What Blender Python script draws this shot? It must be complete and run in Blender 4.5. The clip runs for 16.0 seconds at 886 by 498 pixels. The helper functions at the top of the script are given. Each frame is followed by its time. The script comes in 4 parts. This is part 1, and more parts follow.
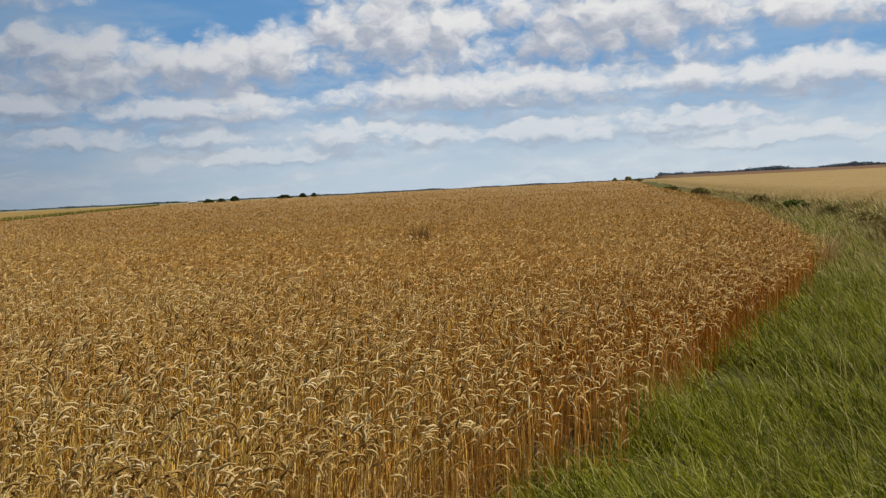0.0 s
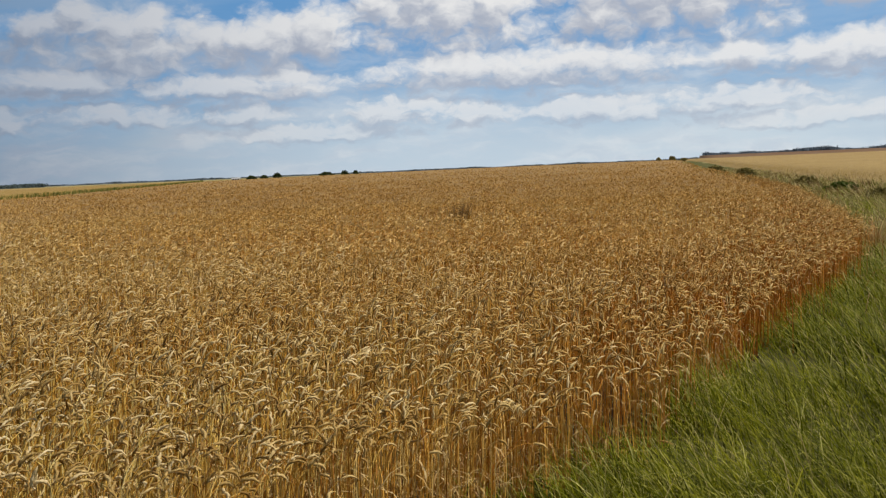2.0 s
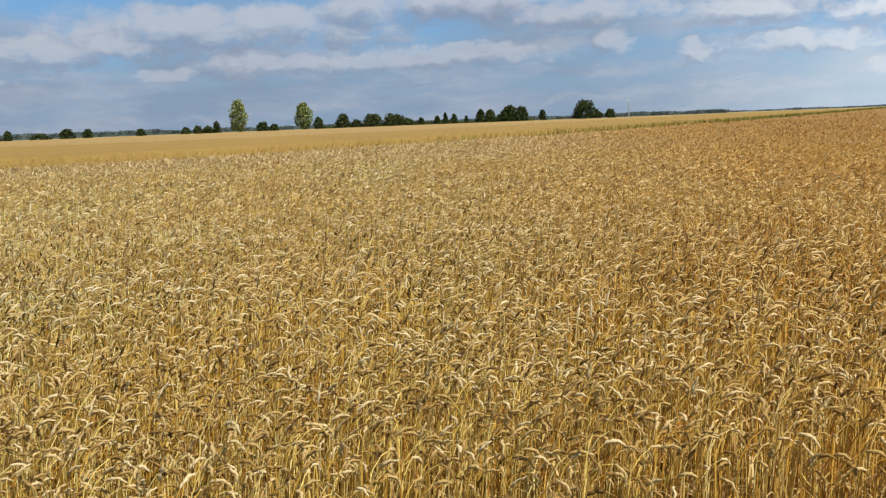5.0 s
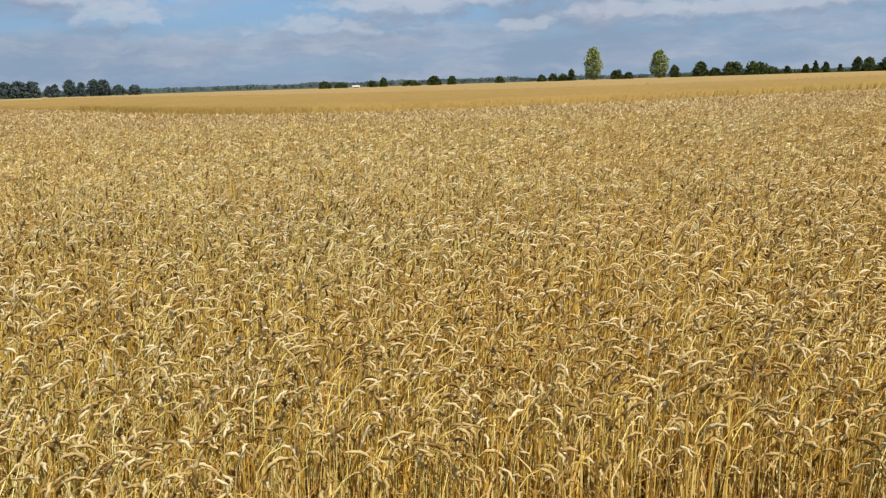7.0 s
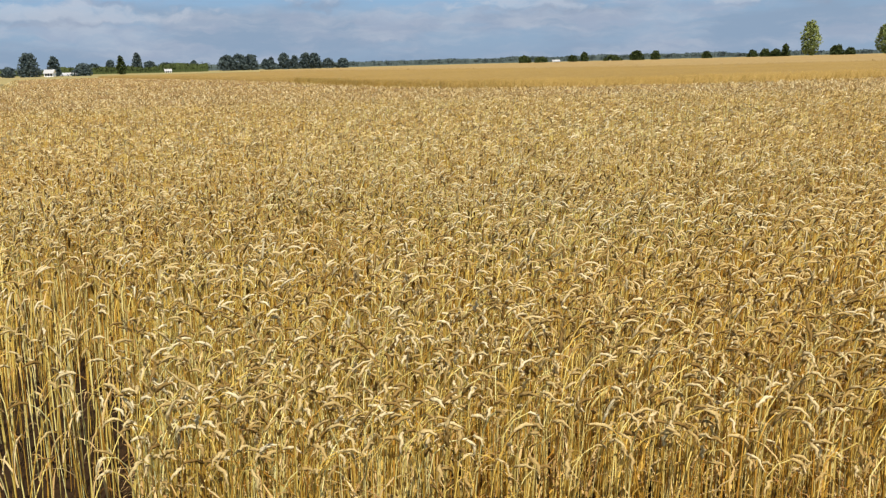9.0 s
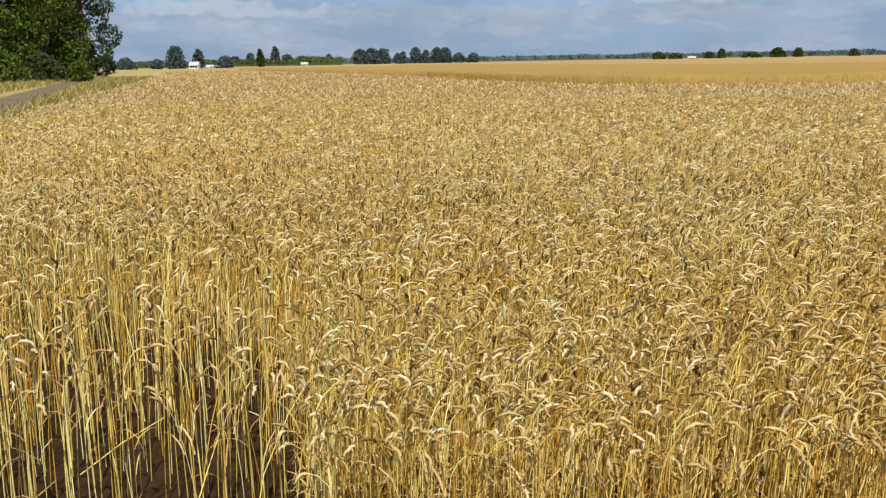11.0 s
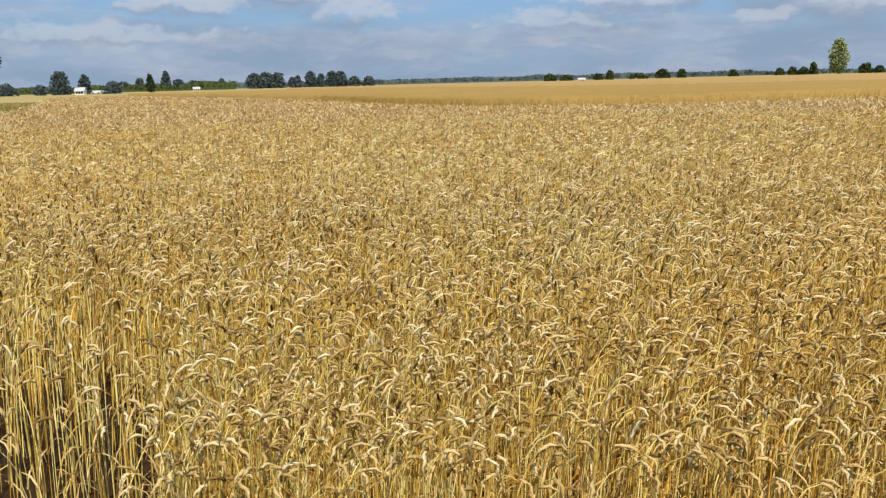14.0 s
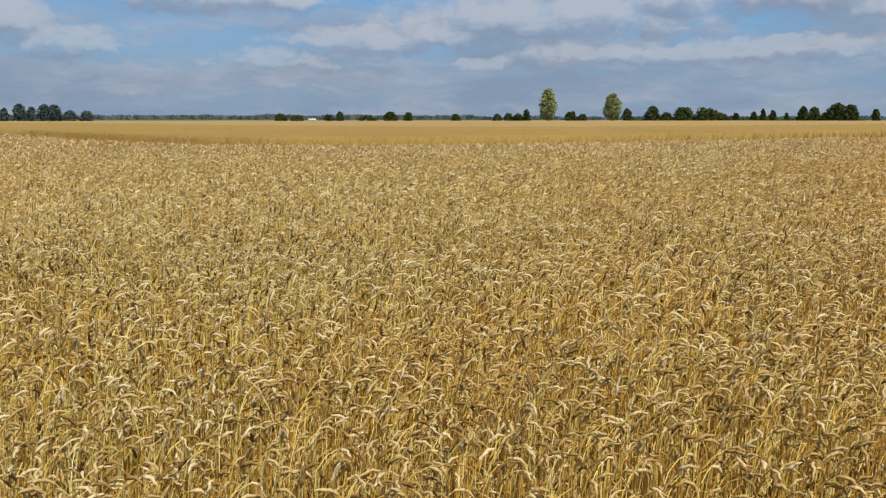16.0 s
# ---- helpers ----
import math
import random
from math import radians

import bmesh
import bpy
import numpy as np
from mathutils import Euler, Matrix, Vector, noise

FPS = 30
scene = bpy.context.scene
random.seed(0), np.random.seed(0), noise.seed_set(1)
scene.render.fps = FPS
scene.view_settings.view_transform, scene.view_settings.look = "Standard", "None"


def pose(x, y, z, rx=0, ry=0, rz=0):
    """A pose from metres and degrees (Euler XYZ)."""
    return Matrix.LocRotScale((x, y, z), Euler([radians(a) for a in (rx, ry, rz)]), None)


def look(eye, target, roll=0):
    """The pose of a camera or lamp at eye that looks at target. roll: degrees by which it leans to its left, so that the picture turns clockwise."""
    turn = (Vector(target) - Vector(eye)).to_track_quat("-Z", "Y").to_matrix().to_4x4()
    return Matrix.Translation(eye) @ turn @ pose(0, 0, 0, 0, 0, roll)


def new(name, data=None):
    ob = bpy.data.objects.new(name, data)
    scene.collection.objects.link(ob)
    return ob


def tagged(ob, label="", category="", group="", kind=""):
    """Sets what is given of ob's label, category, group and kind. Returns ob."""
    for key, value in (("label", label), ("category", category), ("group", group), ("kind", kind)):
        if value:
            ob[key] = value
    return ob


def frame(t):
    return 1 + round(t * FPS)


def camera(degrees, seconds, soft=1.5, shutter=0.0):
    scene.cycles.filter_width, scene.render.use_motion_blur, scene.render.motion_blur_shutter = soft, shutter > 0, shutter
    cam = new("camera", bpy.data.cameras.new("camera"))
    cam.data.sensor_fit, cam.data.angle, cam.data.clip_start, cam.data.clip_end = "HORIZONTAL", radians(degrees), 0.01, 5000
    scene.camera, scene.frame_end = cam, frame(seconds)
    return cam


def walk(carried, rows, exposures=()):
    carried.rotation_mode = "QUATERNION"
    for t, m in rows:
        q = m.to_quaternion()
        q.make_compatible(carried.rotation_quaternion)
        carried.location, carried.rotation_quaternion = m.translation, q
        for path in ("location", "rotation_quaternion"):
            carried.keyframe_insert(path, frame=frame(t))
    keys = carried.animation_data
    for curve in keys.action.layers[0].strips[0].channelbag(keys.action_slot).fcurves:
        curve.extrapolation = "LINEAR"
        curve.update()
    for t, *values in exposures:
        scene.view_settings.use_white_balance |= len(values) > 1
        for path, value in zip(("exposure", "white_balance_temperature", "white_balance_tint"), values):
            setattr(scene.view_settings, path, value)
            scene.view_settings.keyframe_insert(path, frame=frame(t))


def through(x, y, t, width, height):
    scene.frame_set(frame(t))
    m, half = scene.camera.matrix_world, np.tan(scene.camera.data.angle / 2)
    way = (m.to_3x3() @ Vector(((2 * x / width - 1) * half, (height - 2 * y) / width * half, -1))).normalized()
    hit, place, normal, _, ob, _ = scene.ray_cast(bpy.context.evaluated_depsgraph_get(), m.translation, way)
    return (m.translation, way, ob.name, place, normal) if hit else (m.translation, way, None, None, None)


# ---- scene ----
cam = camera(51.6, 16.0, soft=1.3)
walk(cam, [
    (0.0, pose(0.000, 0.000, 1.650, 86.27, 2.83, 0.00)),
    (0.5, pose(0.000, 0.000, 1.650, 85.87, 2.71, 0.49)),
    (1.0, pose(0.000, 0.000, 1.650, 85.52, 2.70, 0.94)),
    (1.5, pose(0.000, 0.000, 1.650, 85.26, 2.29, 1.43)),
    (2.0, pose(0.000, 0.000, 1.650, 85.03, 2.41, 2.58)),
    (2.5, pose(0.000, 0.000, 1.650, 84.27, 2.42, 8.65)),
    (3.0, pose(0.000, 0.000, 1.650, 83.43, 1.96, 16.12)),
    (3.5, pose(0.000, 0.000, 1.650, 83.25, 1.54, 23.92)),
    (4.0, pose(0.000, 0.000, 1.650, 82.85, 1.37, 30.30)),
    (4.5, pose(0.000, 0.000, 1.650, 82.63, 1.42, 35.10)),
    (5.0, pose(0.000, 0.000, 1.650, 82.15, 2.19, 43.05)),
    (5.2, pose(0.000, 0.000, 1.650, 81.80, 2.49, 46.98)),
    (5.7, pose(0.003, 0.007, 1.650, 81.20, 2.79, 54.06)),
    (6.2, pose(0.009, 0.020, 1.650, 80.60, 2.46, 58.94)),
    (6.7, pose(0.012, 0.025, 1.650, 80.07, 1.92, 62.59)),
    (7.3, pose(0.000, 0.000, 1.650, 79.55, 1.61, 66.66)),
    (7.5, pose(-0.024, -0.017, 1.650, 79.51, 1.40, 68.00)),
    (8.0, pose(-0.026, -0.057, 1.650, 79.07, 1.73, 71.82)),
    (8.5, pose(-0.023, -0.087, 1.650, 78.74, 1.10, 73.53)),
    (9.0, pose(-0.024, -0.147, 1.650, 78.55, 1.45, 76.88)),
    (9.5, pose(-0.015, -0.196, 1.650, 78.14, 1.45, 79.30)),
    (10.0, pose(-0.004, -0.257, 1.650, 78.23, 0.99, 80.71)),
    (10.5, pose(-0.002, -0.292, 1.650, 78.22, 0.88, 82.79)),
    (11.0, pose(-0.012, -0.294, 1.650, 78.42, 0.96, 84.84)),
    (11.5, pose(-0.027, -0.278, 1.650, 78.74, 1.15, 86.35)),
    (12.0, pose(-0.041, -0.255, 1.650, 79.07, 1.38, 86.79)),
    (12.5, pose(-0.046, -0.239, 1.650, 79.30, 1.55, 85.65)),
    (13.0, pose(-0.045, -0.231, 1.650, 79.45, 1.67, 83.55)),
    (13.5, pose(-0.041, -0.194, 1.650, 79.50, 1.75, 81.47)),
    (14.0, pose(-0.034, -0.144, 1.650, 79.68, 1.43, 78.44)),
    (14.5, pose(-0.029, -0.112, 1.650, 79.95, 1.24, 75.57)),
    (15.0, pose(-0.020, -0.096, 1.650, 80.47, 0.74, 71.97)),
    (15.5, pose(-0.027, -0.058, 1.650, 81.24, 0.34, 67.04)),
    (16.0, pose(-0.029, -0.035, 1.650, 81.94, 0.01, 61.95)),
], exposures=[(0.0, -0.08), (2.0, -0.02), (3.5, 0.26), (5.0, 0.37), (7.5, 0.47), (12.5, 0.55), (14.5, 0.47), (16.0, 0.28)])

# ---------------------------------------------------------------- light
SUN_AZ, SUN_EL = -88.0, 56.0          # degrees left of +y, and above the horizon
sun_way = Vector((-math.sin(radians(SUN_AZ)) * math.cos(radians(SUN_EL)),
                  math.cos(radians(SUN_AZ)) * math.cos(radians(SUN_EL)), math.sin(radians(SUN_EL))))
sun = new("sun", bpy.data.lights.new("sun", "SUN"))
sun.data.energy, sun.data.angle, sun.data.color = 5.0, radians(0.53), (1.0, 0.94, 0.84)
sun.matrix_world = look((0, 0, 40), Vector((0, 0, 40)) - sun_way)


class Nodes:
    """A short hand for node trees."""

    def __init__(self, tree):
        self.tree = tree

    def add(self, kind, values=None, **props):
        n = self.tree.nodes.new(kind)
        for key, value in props.items():
            setattr(n, key, value)
        for key, value in (values or {}).items():
            if isinstance(value, bpy.types.NodeSocket):
                self.tree.links.new(value, n.inputs[key])
            else:
                n.inputs[key].default_value = value
        return n

    def math(self, op, a, b=0.0, c=0.0, clamp=False):
        n = self.add("ShaderNodeMath", {0: a, 1: b, 2: c}, operation=op)
        n.use_clamp = clamp
        return n.outputs[0]

    def vec(self, op, a, b=(0, 0, 0)):
        n = self.add("ShaderNodeVectorMath", {0: a, 1: b}, operation=op)
        return n.outputs["Value"] if op in ("DOT_PRODUCT", "LENGTH") else n.outputs[0]

    def noise(self, vector, scale, detail=4.0, rough=0.55, out=0):
        return self.add("ShaderNodeTexNoise", {"Vector": vector, "Scale": scale, "Detail": detail, "Roughness": rough}).outputs[out]

    def ramp(self, fac, stops, mode="LINEAR"):
        n = self.add("ShaderNodeValToRGB", {0: fac})
        r = n.color_ramp
        r.interpolation = mode
        while len(r.elements) < len(stops):
            r.elements.new(0.5)
        for e, (p, c) in zip(r.elements, stops):
            e.position, e.color = p, (*c, 1) if len(c) == 3 else c
        return n.outputs[0]

    def mix(self, fac, a, b, blend="MIX"):
        n = self.add("ShaderNodeMix", data_type="RGBA", blend_type=blend)
        for i, v in ((0, fac), (6, a), (7, b)):
            if isinstance(v, bpy.types.NodeSocket):
                self.tree.links.new(v, n.inputs[i])
            else:
                n.inputs[i].default_value = (*v, 1) if isinstance(v, tuple) else v
        return n.outputs[2]

    def smooth(self, x, lo, hi):
        n = self.add("ShaderNodeMapRange", {0: x, 1: lo, 2: hi}, interpolation_type="SMOOTHSTEP")
        return n.outputs[0]


# clouds: azimuth, elevation, half width, half height in degrees
CLOUDS_NEAR = [
    (20.8, 8.0, 5.6, 1.9), (13.5, 8.1, 3.0, 1.6), (9.1, 8.6, 2.7, 1.7), (1.6, 10.2, 6.2, 3.2), (-11.9, 10.4, 8.6, 2.8),
    (-3.1, 6.0, 9.4, 1.2), (24.8, 5.8, 2.8, 0.9), (14.3, 5.5, 5.9, 0.9), (14.4, 3.9, 2.3, 0.7), (4.9, 3.6, 3.0, 1.1),
    (0.5, 3.4, 3.0, 0.7), (-7.0, 3.3, 4.2, 0.8), (-15.0, 3.4, 4.2, 0.8), (22.0, 3.9, 4.0, 0.6), (10.0, 2.6, 6.0, 0.5), (-20.0, 2.2, 6.0, 0.5), (-15.2, 5.9, 3.0, 0.8), (-22.4, 5.6, 5.4, 1.1), (-23.3, 9.4, 4.4, 1.2), (23.3, 9.6, 1.3, 1.0)]
CLOUDS_MID = [
    (41.2, 7.1, 5.0, 1.2), (47.7, 7.0, 2.0, 1.0), (21.0, 8.8, 6.0, 1.2), (47.1, 4.0, 2.7, 0.6), (40.7, 4.2, 3.0, 0.6),
    (27.8, 3.6, 0.9, 0.6), (32.7, 4.7, 1.1, 0.8), (23.2, 5.9, 3.6, 0.7), (62.3, 5.1, 3.6, 0.7), (60.7, 3.5, 0.7, 0.4),
    (66.2, 4.8, 4.9, 0.8), (55.2, 5.9, 9.0, 1.2), (43.2, 4.0, 5.6, 0.6), (59.5, 3.4, 2.0, 0.4), (83.8, 4.3, 2.2, 0.7)]
CLOUDS_FAR = [(87.1, 5.6, 2.0, 0.9), (93.6, 4.9, 3.0, 0.7), (75.0, 7.2, 5.0, 0.9), (105.0, 8.5, 7.0, 1.5), (33.0, 12.5, 9.0, 2.0), (52.0, 4.0, 6.0, 0.8), (35.0, 6.2, 4.5, 0.9), (71.0, 3.6, 4.0, 0.7), (98.0, 3.2, 5.0, 0.6),
              (-40.0, 9.0, 9.0, 2.2), (-62.0, 6.0, 9.0, 1.6), (125.0, 5.5, 8.0, 1.2), (150.0, 9.0, 10.0, 2.2), (-95.0, 8.0, 10.0, 2.0),
              (-140.0, 6.0, 12.0, 1.8), (175.0, 6.5, 10.0, 1.6)]


def cloud_group():
    g = bpy.data.node_groups.new("cloud_field", "ShaderNodeTree")
    g.interface.new_socket("Place", in_out="INPUT", socket_type="NodeSocketVector")
    g.interface.new_socket("Field", in_out="OUTPUT", socket_type="NodeSocketFloat")
    n = Nodes(g)
    place = n.add("NodeGroupInput").outputs[0]
    total = None
    for az, el, a, b in CLOUDS_NEAR + CLOUDS_MID + CLOUDS_FAR:
        d = n.vec("MULTIPLY", n.vec("SUBTRACT", place, (az, el, 0)), (1 / a, 1 / b, 0))
        v = n.math("SUBTRACT", 2.2, n.vec("DOT_PRODUCT", d, d))
        total = v if total is None else n.math("MAXIMUM", total, v)
    small = n.noise(n.vec("MULTIPLY", place, (0.30, 0.50, 0)), 1.0, 6.0, 0.58)
    def billows(across, up):
        return n.add("ShaderNodeTexVoronoi", {"Vector": n.vec("MULTIPLY", place, (across, up, 0)), "Scale": 1.0, "Detail": 4.0, "Roughness": 0.55, "Smoothness": 0.35}, feature="SMOOTH_F1").outputs["Distance"]

    height = n.smooth(n.add("ShaderNodeSeparateXYZ", {0: place}).outputs[1], 3.5, 8.5)
    coarse, fine = billows(0.42, 0.62), billows(0.75, 1.5)
    puff = n.math("ADD", n.math("MULTIPLY", coarse, height), n.math("MULTIPLY", fine, n.math("SUBTRACT", 1.0, height)))
    g.interface.new_socket("Body", in_out="OUTPUT", socket_type="NodeSocketFloat")
    body = n.math("MAXIMUM", total, -1.25)
    total = n.math("ADD", body, n.math("MULTIPLY_ADD", small, 2.6, -1.3))
    total = n.math("ADD", total, n.math("MULTIPLY_ADD", puff, -2.2, 1.7))
    out = n.add("NodeGroupOutput")
    g.links.new(total, out.inputs[0])
    g.links.new(body, out.inputs[1])
    return g


def make_world():
    w = bpy.data.worlds.new("sky")
    scene.world = w
    w.use_nodes = True
    w.node_tree.nodes.clear()
    n = Nodes(w.node_tree)
    way = n.add("ShaderNodeTexCoord").outputs["Generated"]
    sep = n.add("ShaderNodeSeparateXYZ", {0: way}).outputs
    az = n.math("MULTIPLY", n.math("ARCTAN2", n.math("MULTIPLY", sep[0], -1.0), sep[1]), 57.2958)
    el = n.math("MULTIPLY", n.math("ARCSINE", sep[2]), 57.2958)
    flat = n.add("ShaderNodeCombineXYZ", {0: az, 1: el}).outputs[0]
    warp = n.vec("MULTIPLY", n.vec("SUBTRACT", n.noise(n.vec("MULTIPLY", flat, (0.6, 0.8, 0)), 1.0, 3.0, 0.5, out=1), (0.5, 0.5, 0.5)), (1.8, 1.1, 0))
    place = n.vec("ADD", flat, warp)
    group = cloud_group()
    field = n.add("ShaderNodeGroup", {0: place}, node_tree=group)
    here, body = field.outputs[0], field.outputs[1]
    upper = n.add("ShaderNodeGroup", {0: n.vec("ADD", place, (-0.6, 0.8, 0))}, node_tree=group)
    above, roof = upper.outputs[0], upper.outputs[1]
    side = n.smooth(az, 37.0, 2.0)
    mask = n.smooth(here, -0.75, 1.35)
    rough = n.math("SUBTRACT", above, here)
    lower = n.math("SUBTRACT", roof, body)
    thick = n.smooth(here, 0.2, 2.4)
    shade = n.smooth(n.math("MULTIPLY_ADD", rough, 0.55, n.math("MULTIPLY_ADD", lower, 0.75, n.math("MULTIPLY", thick, 0.35))), -0.75, 0.98)
    sky = n.add("ShaderNodeTexSky", sky_type="NISHITA", sun_disc=False, sun_elevation=radians(SUN_EL),
                sun_rotation=radians(-SUN_AZ), air_density=1.0, dust_density=0.35, ozone_density=3.0, altitude=100.0).outputs[0]
    cloud = n.mix(shade, n.mix(side, (5.6, 6.0, 6.8), (11.6, 11.6, 11.6)), n.mix(side, (2.9, 3.4, 4.5), (5.7, 6.3, 7.6)))
    low = n.math("SUBTRACT", 1.0, n.smooth(el, 0.0, 8.0))
    veil = n.noise(n.vec("MULTIPLY", flat, (0.06, 0.30, 0)), 1.0, 4.0, 0.55)
    haze = n.mix(side, (2.7, 3.7, 5.1), (8.2, 9.6, 10.7))
    base = n.mix(n.math("MULTIPLY_ADD", low, 0.85, n.math("MULTIPLY", n.smooth(veil, 0.42, 0.68), n.math("MULTIPLY_ADD", side, -0.35, 0.6)), clamp=True), n.mix(0.55, sky, n.mix(side, (1.1, 4.0, 8.4), (1.5, 5.2, 11.0))), haze)
    cover = n.math("MULTIPLY", mask, n.math("MULTIPLY", n.math("MULTIPLY_ADD", low, -0.62, 1.0), n.math("MULTIPLY_ADD", side, 0.15, 0.85)))
    grain = n.noise(n.vec("MULTIPLY", place, (0.13, 0.62, 0)), 1.0, 6.0, 0.6)
    bank = n.math("MULTIPLY", n.smooth(grain, 0.40, 0.66), n.math("SUBTRACT", 1.0, n.smooth(el, 5.5, 8.5)))
    bank_tone = n.mix(n.smooth(n.noise(n.vec("MULTIPLY", place, (0.4, 1.1, 0)), 1.0, 4.0, 0.55), 0.35, 0.65), n.mix(side, (3.9, 4.4, 5.6), (7.6, 8.5, 9.7)), n.mix(side, (5.0, 5.4, 6.3), (10.4, 10.8, 11.2)))
    base = n.mix(n.math("MULTIPLY", bank, n.math("MULTIPLY_ADD", side, -0.1, 0.62)), base, bank_tone)
    colour = n.mix(cover, base, cloud)
    heap = n.smooth(n.noise(way, 3.2, 5.0, 0.6), 0.42, 0.56)
    aloft = n.mix(n.math("MULTIPLY", heap, 0.9), sky, (4.7, 4.6, 4.5))
    colour = n.mix(n.smooth(el, 13.0, 20.0), colour, aloft)
    bg = n.add("ShaderNodeBackground", {"Color": colour, "Strength": 0.070})
    w.node_tree.links.new(bg.outputs[0], n.add("ShaderNodeOutputWorld").inputs[0])


make_world()


# ---------------------------------------------------------------- materials
def material(name):
    m = bpy.data.materials.new(name)
    m.use_nodes = True
    m.node_tree.nodes.clear()
    n = Nodes(m.node_tree)
    return m, n, n.add("ShaderNodeTexCoord").outputs["Object"]


def finish(m, n, colour, rough=0.8, through=0.0, bump=None, strength=0.4, distance=0.01, spec=0.3):
    p = n.add("ShaderNodeBsdfPrincipled", {"Base Color": colour, "Roughness": rough, "Specular IOR Level": spec})
    if bump is not None:
        b = n.add("ShaderNodeBump", {"Height": bump, "Strength": strength, "Distance": distance})
        m.node_tree.links.new(b.outputs[0], p.inputs["Normal"])
    out = p.outputs[0]
    if through:
        t = n.add("ShaderNodeBsdfTranslucent", {"Color": colour})
        out = n.add("ShaderNodeMixShader", {0: through, 1: out, 2: t.outputs[0]}).outputs[0]
    m.node_tree.links.new(out, n.add("ShaderNodeOutputMaterial").inputs[0])
    return m


def plant_material(name, stops, patch, rough=0.65, through=0.25, grain=0.0, spec=0.3, ripe=((1.0, 1.0, 1.0), (1.0, 1.0, 1.0)), hem=(1.0, 1.0, 1.0), far_shade=(1.0, 1.0, 1.0)):
    """Colour by plant, with broad patches over the field and a fine grain along the piece."""
    m, n, at = material(name)
    rand = n.add("ShaderNodeNewGeometry").outputs["Random Per Island"]
    colour = n.ramp(rand, stops)
    broad = n.noise(at, 0.45, 3.0)
    colour = n.mix(n.math("MULTIPLY", n.smooth(broad, 0.35, 0.7), 0.55), colour, patch, "MULTIPLY")
    xyz = n.add("ShaderNodeSeparateXYZ", {0: at}).outputs
    across = n.smooth(n.math("MULTIPLY_ADD", xyz[1], 0.7, xyz[0]), -5.5, 8.5)
    colour = n.mix(1.0, colour, n.mix(across, ripe[0], ripe[1]), "MULTIPLY")
    # far side dimmed and browned: the distant crop's self-shadow, put into the colour
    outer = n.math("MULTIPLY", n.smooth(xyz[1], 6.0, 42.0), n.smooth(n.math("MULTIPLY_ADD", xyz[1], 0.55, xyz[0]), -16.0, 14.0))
    colour = n.mix(outer, colour, n.mix(1.0, colour, far_shade, "MULTIPLY"))
    # margin strip reddened and dimmed: shade on the crop's edge, put into the colour
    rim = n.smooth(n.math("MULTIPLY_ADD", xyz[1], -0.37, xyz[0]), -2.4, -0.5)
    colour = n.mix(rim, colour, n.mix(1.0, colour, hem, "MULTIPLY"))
    fine = n.noise(at, 260.0, 2.0)
    colour = n.mix(0.5, colour, n.ramp(fine, [(0.3, (0.55, 0.5, 0.45)), (0.7, (1.25, 1.25, 1.2))]), "MULTIPLY")
    return finish(m, n, colour, rough, through, fine if grain else None, grain, 0.002, spec)


M = {}
FIELD_TINT = ((0.93, 1.02, 1.24), (0.99, 0.91, 0.78))       # tint across the field: paler towards the track, redder and darker towards the margin
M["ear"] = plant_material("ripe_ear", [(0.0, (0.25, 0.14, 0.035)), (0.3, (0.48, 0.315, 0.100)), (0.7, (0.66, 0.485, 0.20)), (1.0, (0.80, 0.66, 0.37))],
                          (0.95, 0.84, 0.66), 0.75, 0.30, 0.9, 0.12, FIELD_TINT, far_shade=(0.74, 0.66, 0.56))
# straw's dark red margin tint stands in for the shaded crop edge
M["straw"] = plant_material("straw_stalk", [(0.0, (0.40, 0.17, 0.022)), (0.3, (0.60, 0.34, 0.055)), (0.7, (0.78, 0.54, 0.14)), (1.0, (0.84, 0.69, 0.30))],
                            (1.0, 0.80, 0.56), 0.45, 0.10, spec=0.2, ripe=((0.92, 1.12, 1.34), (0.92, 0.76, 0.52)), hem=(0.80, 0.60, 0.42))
M["dry_leaf"] = plant_material("dry_leaf", [(0.0, (0.30, 0.16, 0.05)), (0.5, (0.52, 0.36, 0.14)), (1.0, (0.66, 0.52, 0.27))], (0.95, 0.85, 0.7), 0.7, 0.25)
M["grass"] = plant_material("verge_grass", [(0.0, (0.03, 0.04, 0.004)), (0.5, (0.165, 0.18, 0.008)), (0.8, (0.38, 0.37, 0.022)), (1.0, (0.60, 0.56, 0.22))],
                            (0.42, 0.52, 0.22), 0.6, 0.42, spec=0.08)
M["strip_green"] = plant_material("strip_weeds", [(0.0, (0.09, 0.11, 0.015)), (1.0, (0.24, 0.24, 0.045))], (0.8, 0.85, 0.6), 0.6, 0.2)
M["dry_grass"] = plant_material("dry_grass", [(0.0, (0.16, 0.17, 0.04)), (0.4, (0.36, 0.29, 0.09)), (1.0, (0.60, 0.48, 0.22))], (0.8, 0.85, 0.6), 0.6, 0.3)
M["weed"] = plant_material("dark_weed", [(0.0, (0.15, 0.085, 0.028)), (1.0, (0.33, 0.20, 0.065))], (0.8, 0.8, 0.7), 0.6, 0.2)
M["barley"] = plant_material("barley_straw", [(0.0, (0.36, 0.25, 0.06)), (0.6, (0.48, 0.345, 0.10)), (1.0, (0.56, 0.43, 0.15))], (1.0, 0.85, 0.6), 0.6, 0.3)


